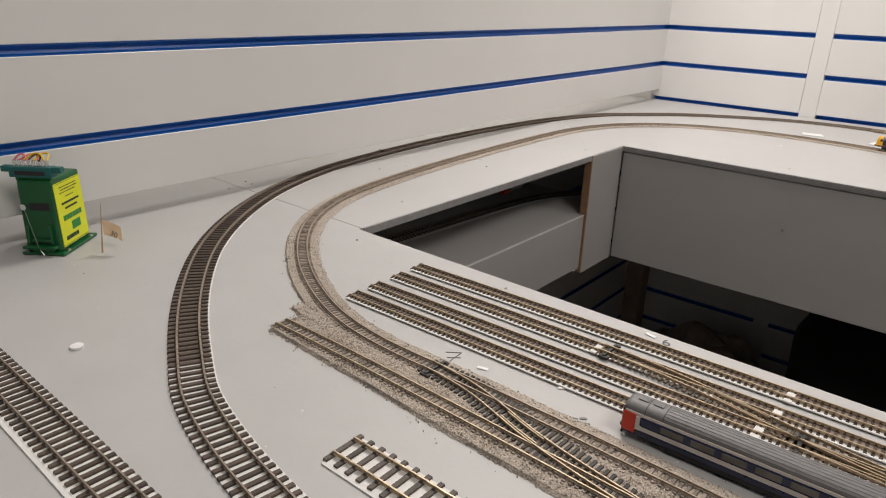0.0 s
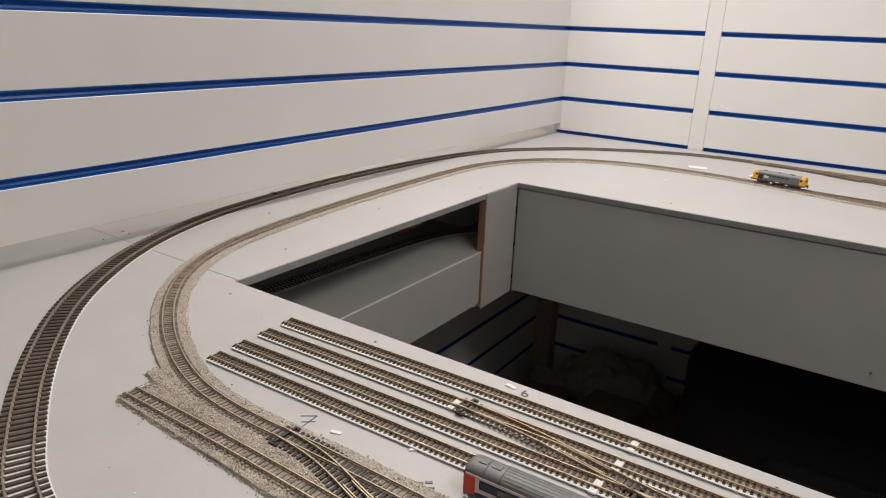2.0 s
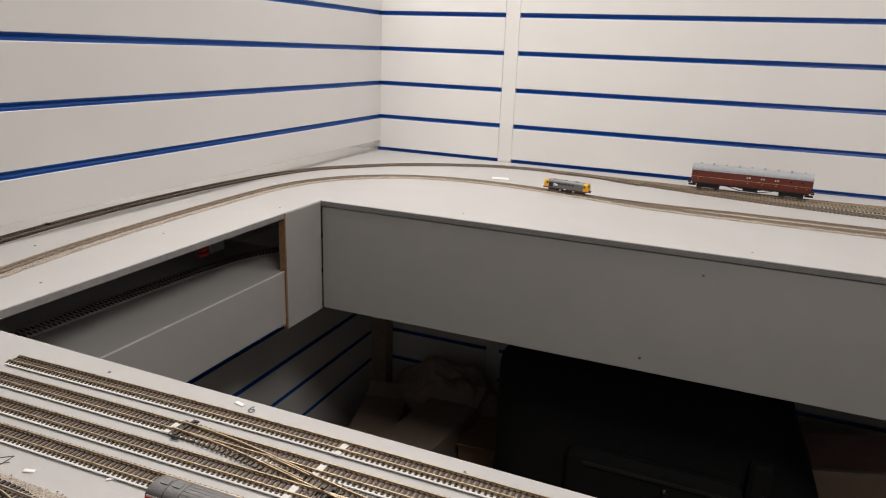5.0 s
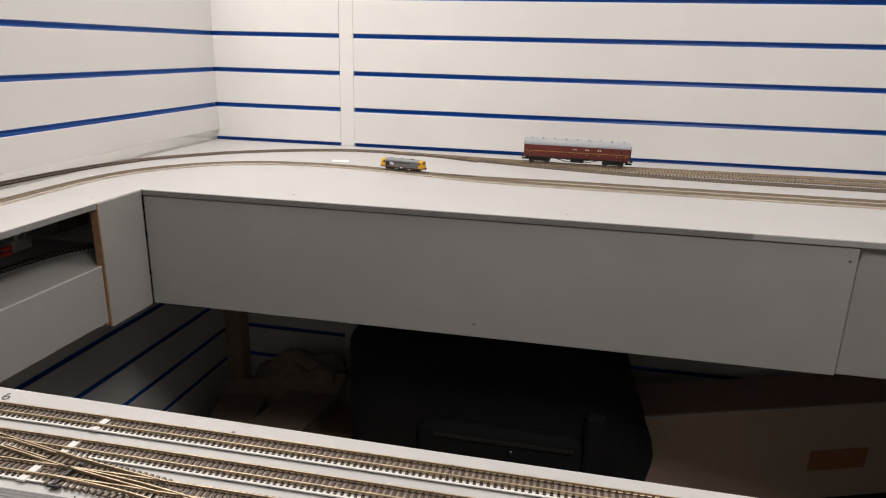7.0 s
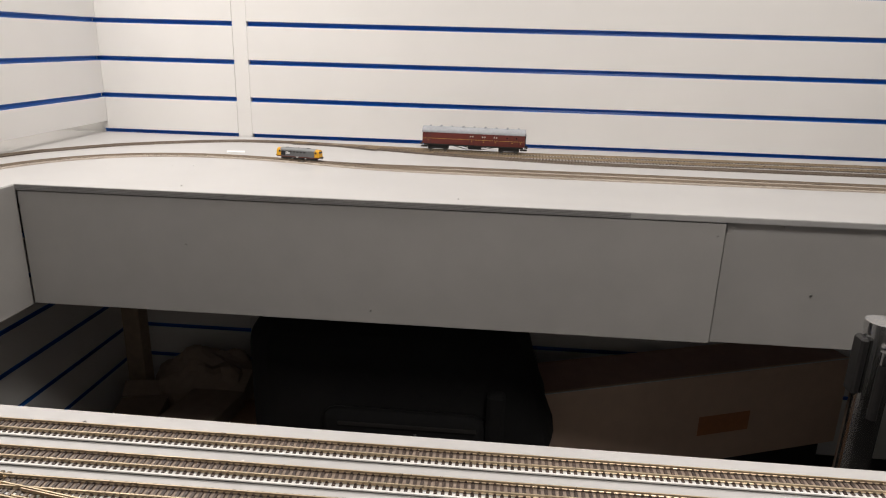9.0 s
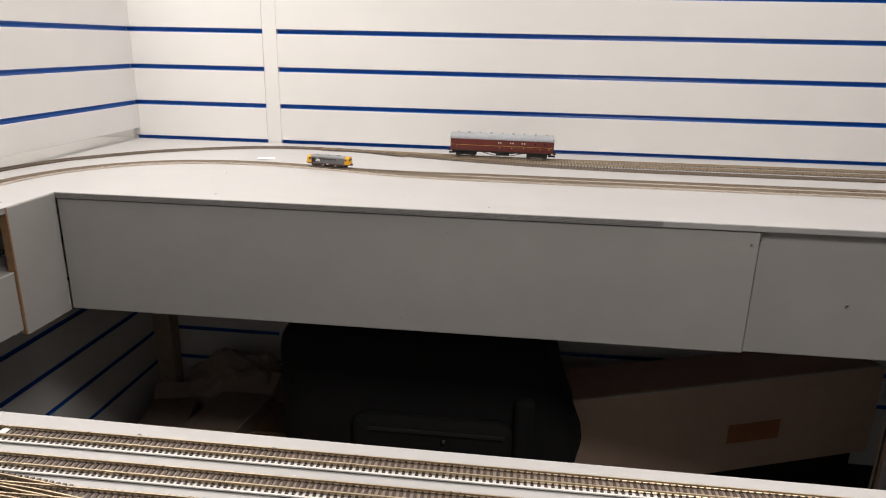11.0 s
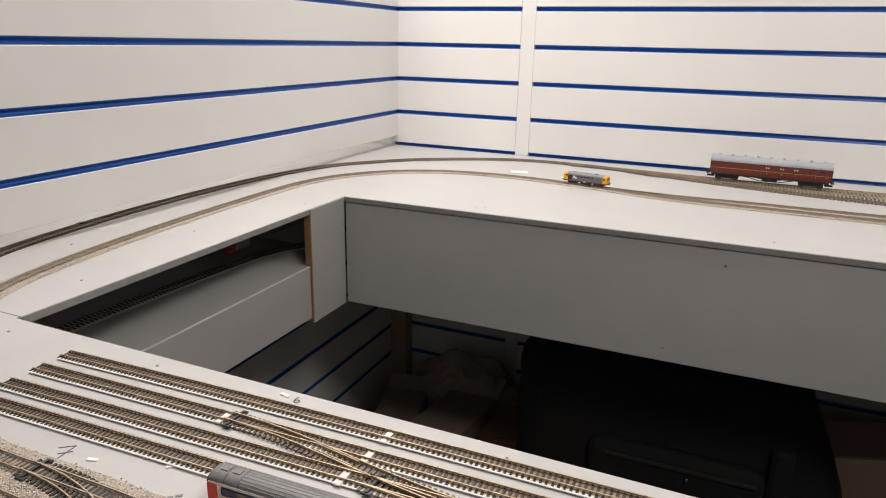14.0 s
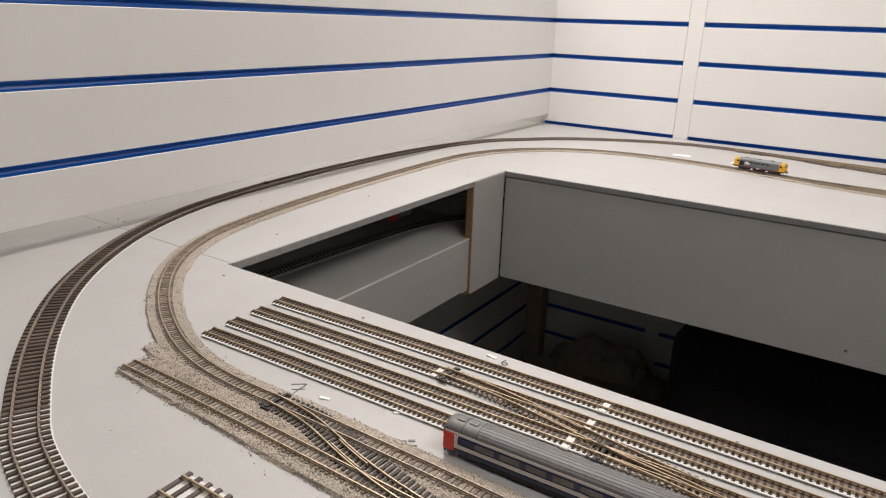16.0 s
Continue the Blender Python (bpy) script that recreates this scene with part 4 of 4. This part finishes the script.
def writing(text, m, size, parent, material, label=""):
    cu = bpy.data.curves.new("writing", "FONT")
    cu.body, cu.size, cu.extrude = text, size, 0.00008
    tmp = bpy.data.objects.new("writing", cu)
    me = bpy.data.meshes.new_from_object(tmp)
    bpy.data.objects.remove(tmp)
    me.materials.clear()
    me.transform(m)
    return link("writing", me, material, parent, label)


writing("30", Matrix.Translation((0.1057, -1.6622, B + 0.0220)) @ pose(0, 0, 0, 90, 0, 32) @ pose(0, 0, 0, 0, 0, -25), 0.0085, flag, INK)

# ---- the lower shelf ----
bracket = thing("point_motor", pose(0.075, -0.855, 0.80), "grey point motor with red arm hanging under the tabletop", "point motor")
METALG = mat("dull_grey_metal", (0.30, 0.30, 0.30), 0.5, metal=0.4)
part("housing", boxed(0.0630, 0.0850, -0.8720, -0.8300, 0.8070, 0.8300, bevel=0.0015), METALG, bracket)
part("lug", boxed(0.0790, 0.0880, -0.8480, -0.8420, 0.8220, 0.8490, bevel=0.0006), METALG, bracket)
part("lug", boxed(0.0790, 0.0880, -0.8680, -0.8620, 0.8220, 0.8490, bevel=0.0006), METALG, bracket)
part("hanger", boxed(0.0680, 0.0780, -0.8600, -0.8440, 0.8300, 0.8890, bevel=0.0006), METALG, bracket)
part("arm", boxed(0.0730, 0.0850, -0.8960, -0.8760, 0.8060, 0.8120, bevel=0.001), RED, bracket, "red plastic arm")
part("arm", boxed(0.0730, 0.0830, -0.8900, -0.8720, 0.8150, 0.8200, bevel=0.001), RED, bracket, "red plastic arm")

# ---- stored under the table ----
BAGC = mat("black_bag_fabric", (0.0035, 0.0035, 0.004), 0.95, vary=0.2, scale=60, bump=0.6, bump_scale=350)
KRAFT = mat("brown_cardboard", (0.34, 0.22, 0.13), 0.85, vary=0.08, scale=40, big=0.1)
ORANGEBOX = mat("orange_brown_cardboard", (0.48, 0.22, 0.09), 0.8, vary=0.08, scale=40)
PALEBOX = mat("pale_cardboard", (0.30, 0.235, 0.185), 0.85, vary=0.1, scale=40, big=0.1)
CHIP = mat("pink_chipboard_panel", (0.64, 0.47, 0.36), 0.6, vary=0.05, scale=30, big=0.06)
CHIPTOP = mat("brown_panel_top", (0.44, 0.29, 0.24), 0.6, vary=0.08, scale=40)
TAPE = mat("brown_parcel_tape", (0.44, 0.19, 0.085), 0.4, vary=0.1, scale=60)

bag = thing("travel_bag", pose(0.90, -0.33, 0), "large black soft travel bag standing on the floor", "bag")
bm = boxed(0.570, 1.243, -0.56, -0.10, 0.0, 0.60, bevel=0.10, segments=5)
bmesh.ops.subdivide_edges(bm, edges=bm.edges[:], cuts=3, use_grid_fill=True)
for v in bm.verts:
    p = v.co
    k = noise.noise(p * 5.0) * 0.022 + noise.noise(p * 14.0) * 0.007
    v.co += Vector((k, k * 0.8, k * 0.5 if p.z > 0.08 else 0))
    if p.x > 1.0:  # slumped shoulder above, bulging side below
        v.co.x += 0.035 * math.exp(-((p.z - 0.27) / 0.06) ** 2) - 0.38 * max(0.0, p.z - 0.40)
    v.co.z = max(v.co.z, 0.0)
part("body", bm, BAGC, bag, smooth=True)
part("pocket", boxed(0.76, 1.12, -0.590, -0.54, 0.10, 0.40, bevel=0.03, segments=3), BAGC, bag, "black front pocket", smooth=True)
part("zip", boxed(0.80, 1.10, -0.594, -0.585, 0.372, 0.378), UNDER, bag, "black zip")
part("zip_pull", boxed(0.967, 0.973, -0.600, -0.592, 0.356, 0.364, bevel=0.001), CHROME, bag, "small bright zip pull")
part("strap", boxed(1.12, 1.16, -0.585, -0.55, 0.05, 0.46, bevel=0.008), BAGC, bag, "black webbing strap")
part("handle", rodded((0.72, -0.33, 0.612), (1.08, -0.33, 0.612), 0.012, 10), BAGC, bag)


def carton(m, sx, sy, sz, material, label, flap=0.0):
    c = thing("cardboard_box", m, label, "box", "boxes under the table")
    part("body", put(boxed(-sx / 2, sx / 2, -sy / 2, sy / 2, 0, sz, bevel=0.002), m), material, c)
    if flap:
        part("flap", put(boxed(-sx / 2, sx / 2, -flap, 0, 0, 0.003, m=Matrix.Translation((0, -sy / 2, sz)) @ Matrix.Rotation(radians(-28), 4, "X")), m), material, c)
        part("flap", put(boxed(-sx / 2, sx / 2, 0, flap, 0, 0.003, m=Matrix.Translation((0, sy / 2, sz)) @ Matrix.Rotation(radians(35), 4, "X")), m), material, c)
    return c


carton(pose(0.165, -0.33, 0, 0, 0, 12), 0.13, 0.26, 0.17, PALEBOX, "pale closed cardboard box on the floor", 0.05)
carton(pose(0.335, -0.34, 0, 0, 0, -9), 0.15, 0.30, 0.205, PALEBOX, "pale cardboard box with raised flaps", 0.07)
carton(pose(0.47, -0.20, 0, 0, 0, 6), 0.12, 0.24, 0.16, KRAFT, "brown cardboard box against the wall", 0.04)
carton(pose(0.660, -0.675, 0, 0, 0, 3), 0.15, 0.11, 0.235, ORANGEBOX, "orange-brown cardboard box beside the black bag")
sack = bmesh.new()
bmesh.ops.create_icosphere(sack, subdivisions=4, radius=1.0)
for v in sack.verts:
    p = v.co.copy()
    r = 1 + 0.22 * noise.noise(p * 2.2) + 0.10 * abs(noise.noise(p * 6.0))
    v.co = Vector((0.30 + p.x * 0.17 * r, -0.125 + p.y * 0.085 * r, max(0.0, 0.14 + p.z * 0.15 * r)))
tagged(part("paper_sack", sack, PALEBOX), "crumpled brown paper sack behind the boxes", "sack")

PM = Matrix.Translation((1.227, -0.407, 0)) @ pose(0, 0, 0, 0, 0, 20.3)
panel = thing("chipboard_box", PM, "long pinkish chipboard box lying behind the well", "box")
part("front_panel", put(boxed(0, 0.95, 0.0, 0.014, 0.105, 0.367, bevel=0.001), PM), CHIP, panel)
part("top_panel", put(boxed(0, 0.95, 0.0145, 0.165, 0.355, 0.3655, bevel=0.001), PM), CHIPTOP, panel, "brown top panel")
part("end_panel", put(boxed(0.001, 0.014, 0.0145, 0.165, 0.105, 0.3545), PM), CHIP, panel)
part("back_panel", put(boxed(0.0145, 0.949, 0.151, 0.165, 0.105, 0.3545), PM), CHIP, panel)
part("edge_strip", put(boxed(0, 0.95, -0.0006, 0.0030, 0.3672, 0.3690), PM), CARD, panel, "pale edge strip")
part("plinth", put(boxed(0.04, 0.93, 0.03, 0.11, 0.0, 0.1045), PM), BLACK, panel, "black plinth")
part("tape", put(boxed(0.482, 0.640, -0.0012, 0.0004, 0.190, 0.246), PM), TAPE, panel, "brown parcel tape patch")

post = thing("chrome_post", pose(1.656, -0.95, 0), "chrome tube post with black clamp standing in the well", "post")
part("tube", rodded((1.656, -0.95, 0.012), (1.656, -0.95, 0.808), 0.0225, 28), CHROME, post, smooth=False)
part("cap", rodded((1.656, -0.95, 0.808), (1.656, -0.95, 0.822), 0.0240, 28), CHROME, post, "chrome end cap")
part("clamp", boxed(1.624, 1.635, -0.965, -0.940, 0.715, 0.800, bevel=0.003), BLACK, post, "black clamp")
part("clamp_rod", rodded((1.648, -0.982, 0.690), (1.648, -0.982, 0.772), 0.0065, 14), BLACK, post, "black clamp rod")
part("clamp_cap", rodded((1.648, -0.982, 0.772), (1.648, -0.982, 0.790), 0.0068, 14), CHROME, post)
part("base", rodded((1.656, -0.95, 0.0), (1.656, -0.95, 0.012), 0.14, 32), BLACK, post, "round black base")

# ---- small things on the table ----
tagged(part("counter_disc", rodded((0.284, -1.774, B + 0.0002), (0.284, -1.774, B + 0.0022), 0.0050, 24), LOGO), "small white round disc lying on the table", "disc")
for x, y, a in ((0.478, -0.262, 20), (0.615, -0.276, -12)):
    c = part("card_slip", put(boxed(-0.021, 0.021, -0.014, 0.014, 0, 0.0008), pose(x, y, B + 0.0006, 0, 1.5, a)), LOGO)
    tagged(c, "white card slip lying beside the back track", "card", "card slips")


def screw(x, y, z, facing, r=0.0023):
    """facing: 'z' up from the table, 'y' out of the back fascia, 'x' out of the corner board."""
    d = {"z": Vector((0, 0, 1)), "y": Vector((0, -1, 0)), "x": Vector((1, 0, 0))}[facing]
    p = Vector((x, y, z))
    s = thing("screw", Matrix.Translation(p), "countersunk screw head in the painted board", "screw", "screws")
    part("head", rodded(p - d * 0.001, p + d * 0.0007, r, 12, r * 0.8), STEEL if facing != "z" else PLY, s)
    part("recess", rodded(p, p + d * 0.0009, r * 0.4, 4), BLACK, s)


for x, y in ((0.259, -1.449), (0.20, -0.80), (-0.028, -1.432), (-0.043, -1.394), (-0.026, -1.395), (0.465, -1.440), (0.83, -1.441), (0.53, -0.66), (1.05, -0.665), (0.038, -1.193), (0.15, -1.05), (0.19, -1.30), (1.039, -1.4455), (1.24, -1.443)):
    screw(x, y, B, "z", 0.0021)
for x, z in ((0.896, 0.690), (1.50, 0.865), (1.609, 0.884), (1.675, 0.764), (1.516, 0.874), (0.55, 0.80), (0.98, 0.86)):
    screw(x, PIT_B + 0.001 if x < 1.51 else PIT_B + 0.006, z, "y", 0.0026)
for y, z in ((-0.755, 0.886), (-0.760, 0.715)):
    screw(PIT_L, y, z, "x", 0.0026)

flake_me = bpy.data.meshes.new("flake")
flake_me.from_pydata([(1, 0, 0), (0.3, 0.8, 0.1), (-0.9, 0.4, 0), (-0.6, -0.7, 0.1), (0.4, -0.8, 0), (0, 0, 0.7), (0, 0, -0.7)], [], [(i, (i + 1) % 5, 5) for i in range(5)] + [((i + 1) % 5, i, 6) for i in range(5)])
flakes = []
frng = random.Random(5)
for _ in range(46):
    k = frng.uniform(0.0007, 0.0022)
    flakes.append(Matrix.Translation((PIT_L - 0.004 + frng.uniform(-0.006, 0.003), frng.uniform(-1.30, -0.835), 0.6745 + frng.uniform(-0.0012, 0.0010))) @ Euler((frng.uniform(0, 6), frng.uniform(0, 6), frng.uniform(0, 6))).to_matrix().to_4x4() @ Matrix.Diagonal((k, k, k, 1)))
for _ in range(14):
    k = frng.uniform(0.0008, 0.0026)
    flakes.append(Matrix.Translation((PIT_L - 0.006 + frng.uniform(-0.004, 0.006), frng.uniform(-0.846, -0.826), 0.6690 + frng.uniform(-0.003, 0.004))) @ Euler((frng.uniform(0, 6), frng.uniform(0, 6), frng.uniform(0, 6))).to_matrix().to_4x4() @ Matrix.Diagonal((k, k, k, 1)))
for _ in range(20):
    k = frng.uniform(0.0005, 0.0013)
    flakes.append(Matrix.Translation((1.517 + frng.uniform(-0.002, 0.012), PIT_B + 0.0086, frng.uniform(0.868, 0.886))) @ Euler((frng.uniform(0, 6), 0, frng.uniform(0, 6))).to_matrix().to_4x4() @ Matrix.Diagonal((k, k * 0.5, k, 1)))
tagged(joined("paint_flakes", flake_me, flakes, CARD), "pale flaking paint along the board edges round the well", "paint flakes", kind="stuff")

clip = thing("track_clip", pose(-0.046, -1.108, B), "small black plastic clip beside the curved track", "clip")
part("block", put(boxed(-0.006, 0.006, -0.0032, 0.0032, 0.0, 0.0048, bevel=0.0008), pose(-0.046, -1.108, B, 0, 0, 80)), BLACK, clip)
part("pin", rodded((-0.046, -1.108, B + 0.0045), (-0.046, -1.108, B + 0.0062), 0.0014, 8), BLACK, clip)
peg = thing("bent_pin", pose(-0.104, -1.188, B), "bent steel pin sticking out of the table", "pin")
part("shaft", rodded((-0.104, -1.188, B), (-0.1065, -1.191, B + 0.0095), 0.0011, 8), STEEL, peg)

rng = random.Random(12)
chip_me = bpy.data.meshes.new("chip")
chip_me.from_pydata([(1, 0, 0), (0.2, 0.7, 0), (-1, 0.3, 0), (-0.5, -0.6, 0), (0, 0, 0.5)], [], [(0, 1, 4), (1, 2, 4), (2, 3, 4), (3, 0, 4), (3, 2, 1, 0)])
spots = []
for _ in range(150):
    x, y = rng.choice([(rng.uniform(-0.1, 1.0), rng.uniform(-1.80, -1.44)), (rng.uniform(-0.12, 0.2), rng.uniform(-1.4, -0.5)), (rng.uniform(0.1, 1.8), rng.uniform(-0.68, -0.45))])
    k = rng.uniform(0.0005, 0.0014)
    spots.append(Matrix.Translation((x, y, B + 0.0001)) @ Matrix.Rotation(rng.uniform(0, 6), 4, "Z") @ Matrix.Diagonal((k, k, k * 0.4, 1)))
tagged(joined("paint_crumbs", chip_me, spots[:100], CARD), "pale crumbs scattered over the table", "crumbs", kind="stuff")
tagged(joined("dark_crumbs", chip_me, spots[100:], UNDER), "dark crumbs scattered over the table", "crumbs", kind="stuff")
for x, y, a, k in ((0.540, -1.578, 20, 0.0045), (0.614, -1.434, -10, 0.0050), (0.60, -1.560, 50, 0.003), (0.055, -0.62, 10, 0.004), (-0.02, -0.84, 40, 0.004), (0.105, -1.27, 0, 0.0035), (0.46, -0.455, 0, 0.003)):
    f = part("paper_scrap", put(boxed(-k, k, -k * 0.4, k * 0.4, 0, 0.0010, bevel=0.0003), pose(x, y, B + 0.0001, 0, 3, a)), LOGO)
    tagged(f, "scrap of white paper lying on the table", "scrap", "paper scraps")
for x, y, k in ((0.626, -1.588, 0.0032), (0.631, -1.583, 0.0026), (0.636, -1.5865, 0.0018)):
    g = part("glue_spot", put(boxed(-k, k, -k * 0.5, k * 0.5, 0, 0.0005, bevel=0.0002), pose(x, y, B + 0.0001, 0, 0, 35)), UNITROOF)
    tagged(g, "dark dried glue spot on the grey tabletop", "spot", "glue spots")
PENCIL = mat("pencil_mark", (0.10, 0.10, 0.105), 0.7)
seven = bmesh.new()
WR, WU = Vector((0.83, 0.55)), Vector((-0.55, 0.83))
for (pr, pu), (qr, qu) in (((-0.0065, 0.008), (0.0065, 0.009)), ((0.0065, 0.009), (-0.0035, -0.009)), ((-0.0045, -0.0005), (0.0065, 0.001))):
    p, q = (Vector((0.512, -1.581)) + WR * a + WU * b for a, b in ((pr, pu), (qr, qu)))
    rod(seven, (*p, B + 0.0002), (*q, B + 0.0002), 0.0004, 6)
tagged(part("pencil_seven", seven, PENCIL), "pencilled numeral seven beside the points", "mark")
six = writing("6", Matrix.Translation((0.628, -1.4430, B + 0.0003)) @ pose(0, 0, 0, 0, 0, 28), 0.015, None, PENCIL)
six.name = "pencil_six"
tagged(six, "pencilled numeral six near the well edge", "mark")
